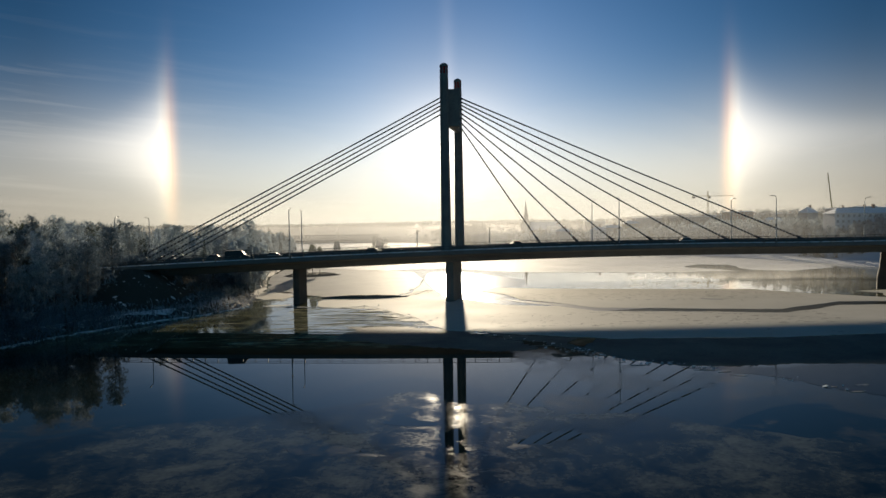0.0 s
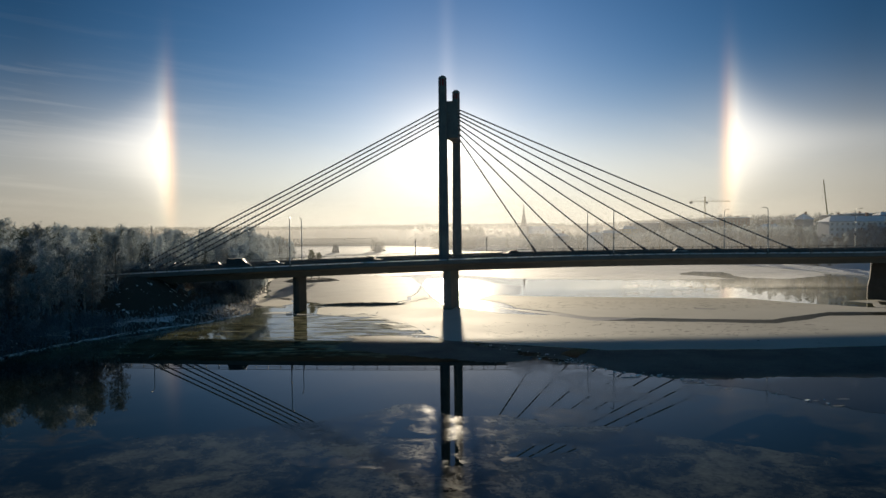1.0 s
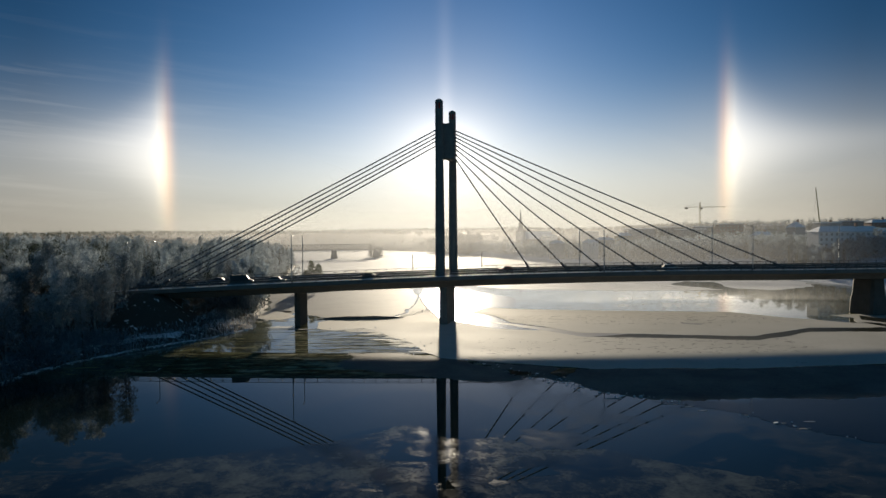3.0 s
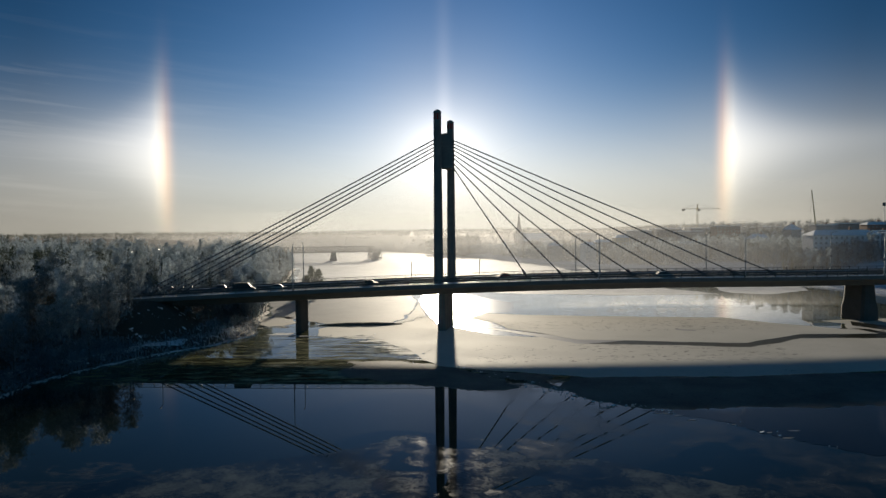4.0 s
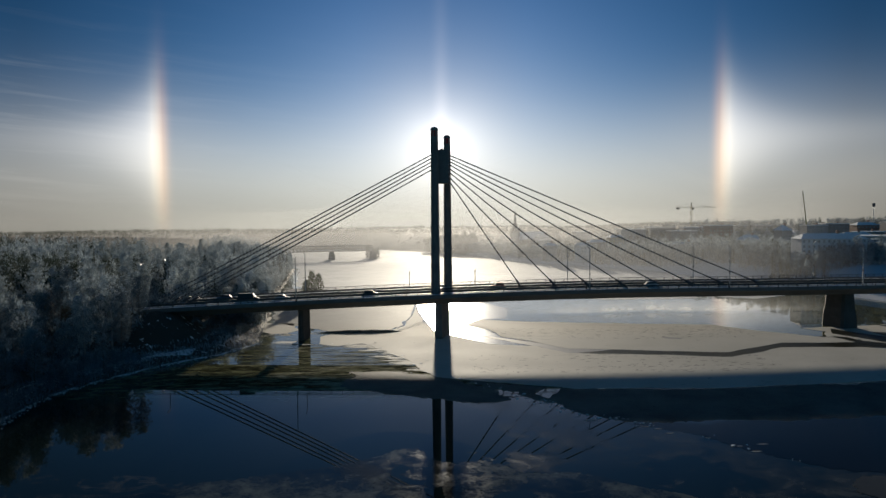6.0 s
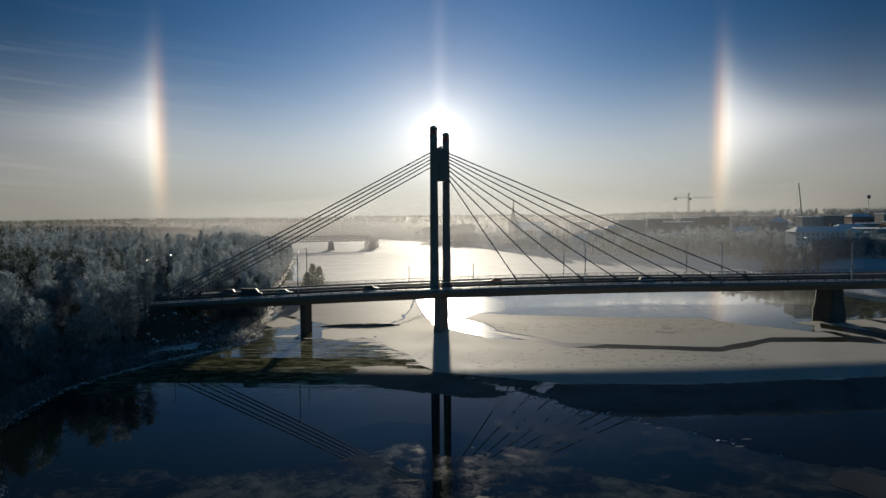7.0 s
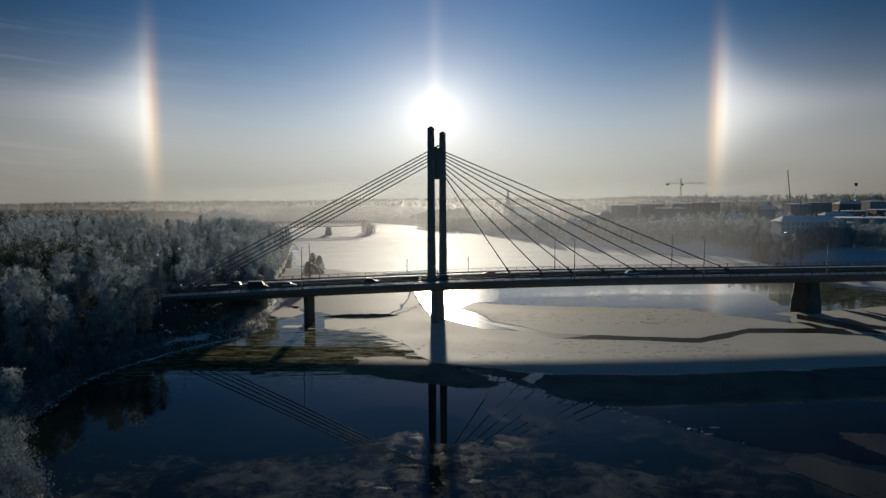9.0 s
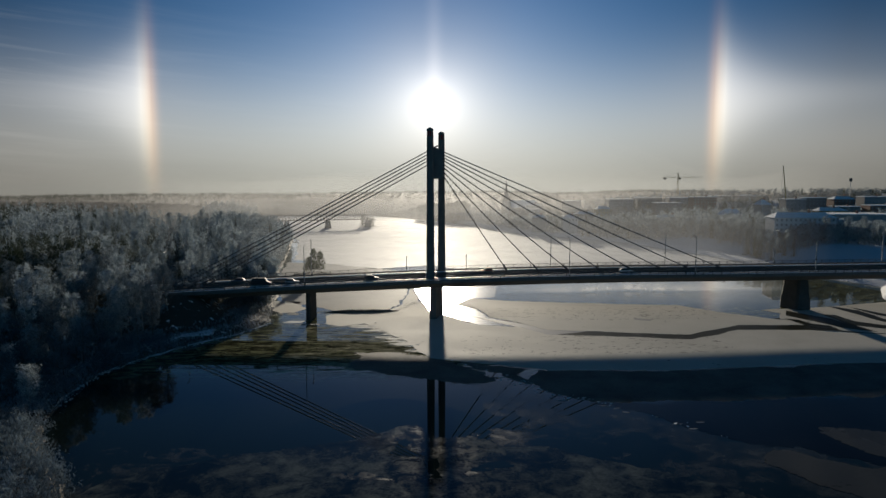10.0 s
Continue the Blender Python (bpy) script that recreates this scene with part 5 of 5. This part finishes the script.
def mobile_crane(x, y):
    z = ground_z(x, y)
    e = empty("mobile_crane", pose(x, y, z), "mobile crane with its long boom raised", "crane")
    bm = bmesh.new()
    box(bm, -4, 5, -1.4, 1.4, 0.9, 2.8, 0.2)
    body = part("carrier", bm, YELLOW, e)
    for i, wx in enumerate((-3, -1, 2, 4)):
        for wy in (-1.3, 1.3):
            bm = bmesh.new()
            rod(bm, (wx, wy - 0.25, 0.6), (wx, wy + 0.25, 0.6), 0.6, 0.6, 12)
            part("wheel", bm, TYRE, e)
    bm = bmesh.new()
    rod(bm, (1.5, 0, 2.6), (-3.5, 0, 55 - z), 0.62, 0.30, 6)
    part("boom", bm, YELLOW, e)
    bm = bmesh.new()
    rod(bm, (-3.5, 0, 55 - z), (-4.4, 0, 36 - z), 0.06, 0.06, 4)
    part("hoist_rope", bm, DARKSTEEL, e)


mobile_crane(307.5, 334)


def floodlight_mast(x, y, top):
    z = ground_z(x, y)
    e = empty("floodlight_mast", pose(x, y, z), "slim floodlight mast above the roofs", "light mast")
    bm = bmesh.new()
    rod(bm, (0, 0, 0), (0, 0, top - z), 0.35, 0.18, 8)
    part("pole", bm, GALV, e)
    bm = bmesh.new()
    box(bm, -1.2, 1.2, -0.4, 0.1, top - z - 1.6, top - z + 1.2, 0.1)
    part("lamp_panel", bm, DARKSTEEL, e)


floodlight_mast(359, 330, 43.5)


def truss_bridge():
    a, b = Vector((-149, 391, 0)), Vector((-42, 419, 0))
    ang = math.degrees(math.atan2(b.y - a.y, b.x - a.x))
    e = empty("truss_bridge", pose(a.x, a.y, 0, 0, 0, ang), "old steel truss bridge on stone piers, upstream", "bridge")
    L = (b - a).length
    span = L * 0.333
    for i in range(3):
        bm = bmesh.new()
        x0, x1 = i * span + 0.4, (i + 1) * span - 0.4
        m = 12
        for side in (-2.6, 2.6):
            for z in (7.6, 12.2):
                rod(bm, (x0, side, z), (x1, side, z), 0.22, 0.22, 4)
            for j in range(m):
                u0, u1 = x0 + (x1 - x0) * j / m, x0 + (x1 - x0) * (j + 1) / m
                um = (u0 + u1) / 2
                rod(bm, (u0, side, 7.6), (um, side, 12.2), 0.14, 0.14, 4)
                rod(bm, (um, side, 12.2), (u1, side, 7.6), 0.14, 0.14, 4)
        for side in (-2.6, 2.2):
            box(bm, x0, x1, side, side + 0.4, 7.2, 7.7)
        for j in range(25):
            box(bm, x0 + (x1 - x0) * j / 25, x0 + (x1 - x0) * j / 25 + 0.3, -2.2, 2.2, 7.4, 7.6)
        part("truss_span", bm, RUSTEEL, e)
    for i in range(4):
        bm = bmesh.new()
        x = i * span
        box(bm, x - 3.0, x + 3.0, -4.5, 4.5, -2, 7.15, 0.3)
        for v in bm.verts:
            if v.co.z > 3:
                v.co.x = x + (v.co.x - x) * 0.55
                v.co.y *= 0.7
        part("stone_pier", bm, ROCK, e)


truss_bridge()

# ---------------------------------------------------------------- islets and the shore
def islet(name, x, y, a, b, h, turn, mat, label, seed, ragged_by=0.0, n=36):
    rnd = random.Random(seed)
    bm = bmesh.new()
    rings = []
    for k, (f, z) in enumerate(((1.25, -0.6), (1.0, 0.08), (0.75, h * 0.7), (0.35, h))):
        ring = []
        for i in range(n):
            w = 2 * math.pi * i / n
            j = 1 + 0.25 * noise.noise(Vector((math.cos(w) * 2, math.sin(w) * 2, seed + k * 0.2)))
            j += ragged_by * noise.noise(Vector((math.cos(w) * 9, math.sin(w) * 3, seed + 7))) + ragged_by * rnd.uniform(-0.3, 0.3)
            ring.append(bm.verts.new((math.cos(w) * a * f * j, math.sin(w) * b * f * j, z + rnd.uniform(-0.12, 0.12) * h)))
        rings.append(ring)
    for p, q in zip(rings, rings[1:]):
        for i in range(n):
            bm.faces.new((p[i], p[(i + 1) % n], q[(i + 1) % n], q[i]))
    bm.faces.new(rings[-1])
    o = link_mesh(name, bm, mat)
    o.matrix_world = pose(x, y, 0, 0, 0, turn)
    return tagged(o, label, "islet", kind="structure")


islet("gravel_bar", -18.3, 7.4, 10.6, 1.5, 0.7, 2, ROCK, "low dark gravel bar in the ice", 3, 0.55, 90)
islet("wooded_islet", -47, 97, 11, 7, 1.2, 10, GROUND, "small snowy islet with pines", 5)
islet("far_spit", -88, 168, 9, 3, 0.9, 20, GROUND, "dark low spit by the shore", 8)


def pine(seed, h, r):
    rnd = np.random.default_rng(seed)
    e = empty("tree", Matrix(), "slim dark pine tree on the islet", "tree")
    bm = bmesh.new()
    rod(bm, (0, 0, 0), (0.2, 0, h * 0.97), 0.16, 0.03, 6, False)
    cs, ss = [], []
    for i in range(34):
        t = 0.2 + 0.78 * i / 34
        az = i * 2.4
        ln = r * (1 - t) ** 0.55 * rnd.uniform(0.6, 1.15) + 0.2
        tip = Vector((math.cos(az) * ln, math.sin(az) * ln, h * t + ln * 0.25))
        rod(bm, (0.2 * t, 0, h * t), tip, 0.035, 0.012, 3, False)
        for u in (0.5, 0.8, 1.0):
            cs.append(Vector((0, 0, h * t)).lerp(tip, u))
            ss.append(0.62)
    part("trunk", bm, BARK, e)
    v, f = clump_mesh(np.array(cs), np.array(ss), rnd, 16)
    raw("crown", v, f, PINE, e)
    return e


for i, (x, y, h) in enumerate(((-46.5, 94, 12.2), (-43.8, 95.5, 10.8), (-49, 96, 8.0))):
    pine(40 + i, h, 2.9).matrix_world = pose(x, y, 0.7, 0, 0, 70 * i)


def snow_ribbon(offset, width, y0, y1, lift, seed, label):
    """A ragged strip of snow that lies on the western bank, the given way up from the water's edge."""
    line = [Vector(q) for q in LEFT_BANK if y0 - 15 < q[1] < y1 + 15]
    pts = []
    for a, b in zip(line, line[1:]):
        n = max(2, int((b - a).length / 0.8))
        pts += [a.lerp(b, i / n) for i in range(n)]
    rows = []
    for a, b in zip(pts, pts[1:]):
        if not y0 < a.y < y1:
            continue
        side = Vector((-(b - a).y, (b - a).x)).normalized()
        j = noise.noise(Vector((a.x * 0.14, a.y * 0.14, seed)))
        w = max(0.05, width * (0.7 + 1.6 * noise.noise(Vector((a.x * 0.3, a.y * 0.3, seed + 9)))))
        rows.append([a + side * (offset + j * min(offset, 1.5) + w * f) for f in (-0.5, -0.35, -0.1, 0.15, 0.38, 0.5)])
    P = np.array([q for r in rows for q in r])
    P = P + np.random.default_rng(seed).normal(0, 0.05 * width, P.shape)
    Z = np.maximum(land_height(P), 0.02) + np.tile((0.0, lift, lift * 1.3, lift * 1.2, lift, 0.0), len(rows))
    F = [(6 * i + k, 6 * i + k + 1, 6 * i + k + 7, 6 * i + k + 6) for i in range(len(rows) - 1) for k in range(5)]
    return tagged(raw("snow_drift", np.column_stack([P, Z]), F, SNOW), label, "snow", kind="stuff")


snow_ribbon(0.5, 0.6, -100, -8, 0.12, 81, "white rim of broken shore ice along the bank")
snow_ribbon(5.5, 3.0, -97, -28, 0.16, 82, "snowed-over path along the river bank")


def snow_patches(count, xr, yr, near, far, seed, label):
    """Small ragged patches of snow draped over the bank."""
    rnd = np.random.default_rng(seed)
    P = np.column_stack([rnd.uniform(*xr, count), rnd.uniform(*yr, count)])
    d = river_distance(P)
    P = P[(d > near) & (d < far)]
    r = 0.12 + 0.6 * rnd.random(len(P)) ** 3
    w = np.arange(9) * 2 * math.pi / 9
    rim = P[:, None] + np.stack([np.cos(w) * 1.3, np.sin(w) * 0.8], -1)[None] * (r[:, None] * rnd.uniform(0.5, 1.0, (len(P), 9)))[..., None]
    Q = np.concatenate([P[:, None], rim], 1).reshape(-1, 2)
    Z = np.maximum(land_height(Q), 0.02).reshape(-1, 10) + np.array([0.06] + [0.02] * 9)
    F = [(10 * i, 10 * i + 1 + k, 10 * i + 1 + (k + 1) % 9) for i in range(len(P)) for k in range(9)]
    return tagged(raw("snow_patches", np.column_stack([Q, Z.ravel()]), F, SNOW), label, "snow", kind="stuff")


snow_patches(300, (-82, -44), (-50, -4), 0.8, 18, 84, "patches of thin snow on the slope below the bridge")
snow_patches(1100, (-84, -58), (-98, -50), 0.8, 9, 85, "patches of thin snow on the shaded bank")


def reeds(count, xr, yr, seed, label, mat=REED):
    """Frosted reeds and willow brush along the shore."""
    rnd = np.random.default_rng(seed)
    P = np.column_stack([rnd.uniform(*xr, count), rnd.uniform(*yr, count)])
    d = river_distance(P)
    P = P[(d > -0.5) & (d < 16)]
    Z = land_height(P)
    P, Z = P[Z < 3.2], Z[Z < 3.2]
    cs = np.column_stack([P, Z])
    h = rnd.uniform(0.25, 1.0, len(cs))
    lean = rnd.normal(0, 0.25, (len(cs), 2))
    w = rnd.uniform(0, 6.28, len(cs))
    dx = np.column_stack([np.cos(w) * 0.05, np.sin(w) * 0.05, np.zeros(len(cs))])
    tip = cs + np.column_stack([lean * h[:, None], h])
    V = np.stack([cs - dx, cs + dx, tip + dx * 1.6, tip - dx * 1.6], 1).reshape(-1, 3)
    F = np.arange(len(V)).reshape(-1, 4)
    return tagged(raw("reeds", V, F, mat), label, "reeds", kind="stuff")


reeds(6500, (-75, -44), (-45, 16), 31, "frosted reeds and brush along the bank")
reeds(9000, (-80, -40), (-92, -45), 32, "dark brush at the water's edge", TWIG_SHADED)

# ---------------------------------------------------------------- cars
PAINTS = [material("car_paint_%s" % n, lambda k, c=c: principled(k, c, 0.6, 0.0)) for n, c in (
    ("black", (0.02, 0.02, 0.022)), ("silver", (0.35, 0.36, 0.37)), ("red", (0.25, 0.03, 0.025)), ("blue", (0.04, 0.07, 0.16)), ("white", (0.6, 0.6, 0.6)))]
CARGLASS = material("car_glass", lambda k: principled(k, (0.02, 0.022, 0.025), 0.6))
LAMPGLASS = material("headlight_glass", lambda k: principled(k, (0.5, 0.5, 0.48), 0.4))
TAILGLASS = material("taillight_glass", lambda k: principled(k, (0.4, 0.02, 0.02), 0.15))


def car(L, W, H, hood, paint, label, van=False):
    e = empty("van" if van else "car", Matrix(), label, "van" if van else "car", "vehicles on the bridge")
    bm = bmesh.new()
    waist = H * 0.56
    prof = [(-L / 2, 0.32), (-L / 2, waist * 0.95), (-L / 2 + 0.1, waist), (L / 2 - hood, waist), (L / 2 - 0.15, waist * 0.82), (L / 2, waist * 0.6), (L / 2, 0.32)]
    lo = [bm.verts.new((x, -W / 2, z)) for x, z in prof]
    hi = [bm.verts.new((x, W / 2, z)) for x, z in prof]
    n = len(prof)
    for i in range(n):
        bm.faces.new((lo[i], lo[(i + 1) % n], hi[(i + 1) % n], hi[i]))
    bm.faces.new(lo[::-1])
    bm.faces.new(hi)
    bmesh.ops.bevel(bm, geom=bm.edges[:], offset=0.07, segments=2, affect="EDGES")
    part("body", bm, paint, e, smooth=False)
    bm = bmesh.new()
    back = 0.05 if van else 0.55
    a = [(-L / 2 + 0.08, waist), (L / 2 - hood - 0.05, waist), (L / 2 - hood - 0.85, H - 0.06), (-L / 2 + 0.08 + back, H - 0.06)]
    lo = [bm.verts.new((x, -W / 2 + (0.06 if z < H - 0.1 else 0.16), z)) for x, z in a]
    hi = [bm.verts.new((x, W / 2 - (0.06 if z < H - 0.1 else 0.16), z)) for x, z in a]
    for i in range(4):
        bm.faces.new((lo[i], lo[(i + 1) % 4], hi[(i + 1) % 4], hi[i]))
    bm.faces.new(lo[::-1])
    bm.faces.new(hi)
    part("windows", bm, CARGLASS, e)
    bm = bmesh.new()
    box(bm, -L / 2 + 0.1 + back, L / 2 - hood - 0.8, -W / 2 + 0.14, W / 2 - 0.14, H - 0.09, H, 0.03)
    part("roof", bm, paint, e)
    for x in (-L * 0.31, L * 0.31):
        for y in (-W / 2 + 0.1, W / 2 - 0.1):
            bm = bmesh.new()
            rod(bm, (x, y - 0.11, 0.33), (x, y + 0.11, 0.33), 0.33, 0.33, 14)
            w = part("wheel", bm, TYRE, e)
            bm = bmesh.new()
            rod(bm, (x, y - 0.12, 0.33), (x, y + 0.12, 0.33), 0.2, 0.2, 10)
            part("rim", bm, GALV, w)
    for y in (-W / 2 + 0.3, W / 2 - 0.3):
        bm = bmesh.new()
        box(bm, L / 2 - 0.1, L / 2 + 0.02, y - 0.18, y + 0.18, waist * 0.62, waist * 0.8, 0.02)
        part("headlight", bm, LAMPGLASS, e)
        bm = bmesh.new()
        box(bm, -L / 2 - 0.02, -L / 2 + 0.08, y - 0.15, y + 0.15, waist * 0.7, waist * 0.9, 0.02)
        part("taillight", bm, TAILGLASS, e)
    return e


def park(c, s, n, back=False):
    c.matrix_world = pose(*deck_point(s, n, 0.0), 0, 0, BRIDGE_TURN + (180 if back else 0))


park(car(4.4, 1.8, 1.5, 1.2, PAINTS[0], "black estate car on the bridge"), -21, -3.6)
park(car(4.3, 1.75, 1.45, 1.2, PAINTS[1], "silver hatchback on the bridge"), -46, -3.6)
park(car(4.5, 1.8, 1.5, 1.25, PAINTS[3], "dark blue saloon on the bridge"), -64, 3.6, True)
park(car(5.9, 2.1, 2.5, 0.9, PAINTS[0], "dark delivery van on the bridge", True), -55, -6.4)
park(car(4.4, 1.8, 1.5, 1.2, PAINTS[2], "red hatchback on the bridge"), 17, 3.6, True)
park(car(4.4, 1.8, 1.55, 1.2, PAINTS[4], "white estate car on the bridge"), 62, -5.0)

# ---------------------------------------------------------------- sheets for frost smoke and distance haze


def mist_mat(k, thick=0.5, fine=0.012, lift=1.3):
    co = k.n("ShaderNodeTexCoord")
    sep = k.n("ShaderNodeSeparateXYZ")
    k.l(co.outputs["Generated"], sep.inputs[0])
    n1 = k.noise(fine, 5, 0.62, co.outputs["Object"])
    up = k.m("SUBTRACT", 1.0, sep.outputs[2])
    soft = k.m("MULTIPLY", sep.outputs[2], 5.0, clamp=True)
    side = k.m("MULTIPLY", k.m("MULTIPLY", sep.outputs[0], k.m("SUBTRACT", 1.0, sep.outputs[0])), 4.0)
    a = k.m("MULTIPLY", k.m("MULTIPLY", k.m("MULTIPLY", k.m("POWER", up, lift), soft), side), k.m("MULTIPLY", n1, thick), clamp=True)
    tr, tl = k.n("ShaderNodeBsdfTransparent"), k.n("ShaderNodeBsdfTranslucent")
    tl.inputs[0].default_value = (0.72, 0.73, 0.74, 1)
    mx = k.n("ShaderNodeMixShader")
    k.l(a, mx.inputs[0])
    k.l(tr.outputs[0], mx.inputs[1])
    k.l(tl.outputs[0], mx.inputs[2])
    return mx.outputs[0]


MIST = material("frost_smoke", mist_mat)
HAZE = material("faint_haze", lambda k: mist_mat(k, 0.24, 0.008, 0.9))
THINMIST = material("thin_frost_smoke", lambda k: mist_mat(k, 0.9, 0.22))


def mist_bank(x0, x1, y, h, bow, mat=MIST):
    V, F = [], []
    for i in range(25):
        t = i / 24
        x = x0 + (x1 - x0) * t
        yy = y + bow * math.sin(math.pi * t) + 1.5 * math.sin(t * 17)
        V += [(x, yy, -0.5), (x, yy, h * (0.85 + 0.15 * math.sin(t * 11 + y)))]
        if i:
            b = 2 * i
            F.append((b - 2, b, b + 1, b - 1))
    return tagged(raw("frost_smoke", V, F, mat), "upright translucent sheet standing in for mist and distance haze", "mist", kind="stuff")


mist_bank(24, 150, 40, 7, 5, THINMIST)
# sheets that pale the town and far shore in place of distance haze
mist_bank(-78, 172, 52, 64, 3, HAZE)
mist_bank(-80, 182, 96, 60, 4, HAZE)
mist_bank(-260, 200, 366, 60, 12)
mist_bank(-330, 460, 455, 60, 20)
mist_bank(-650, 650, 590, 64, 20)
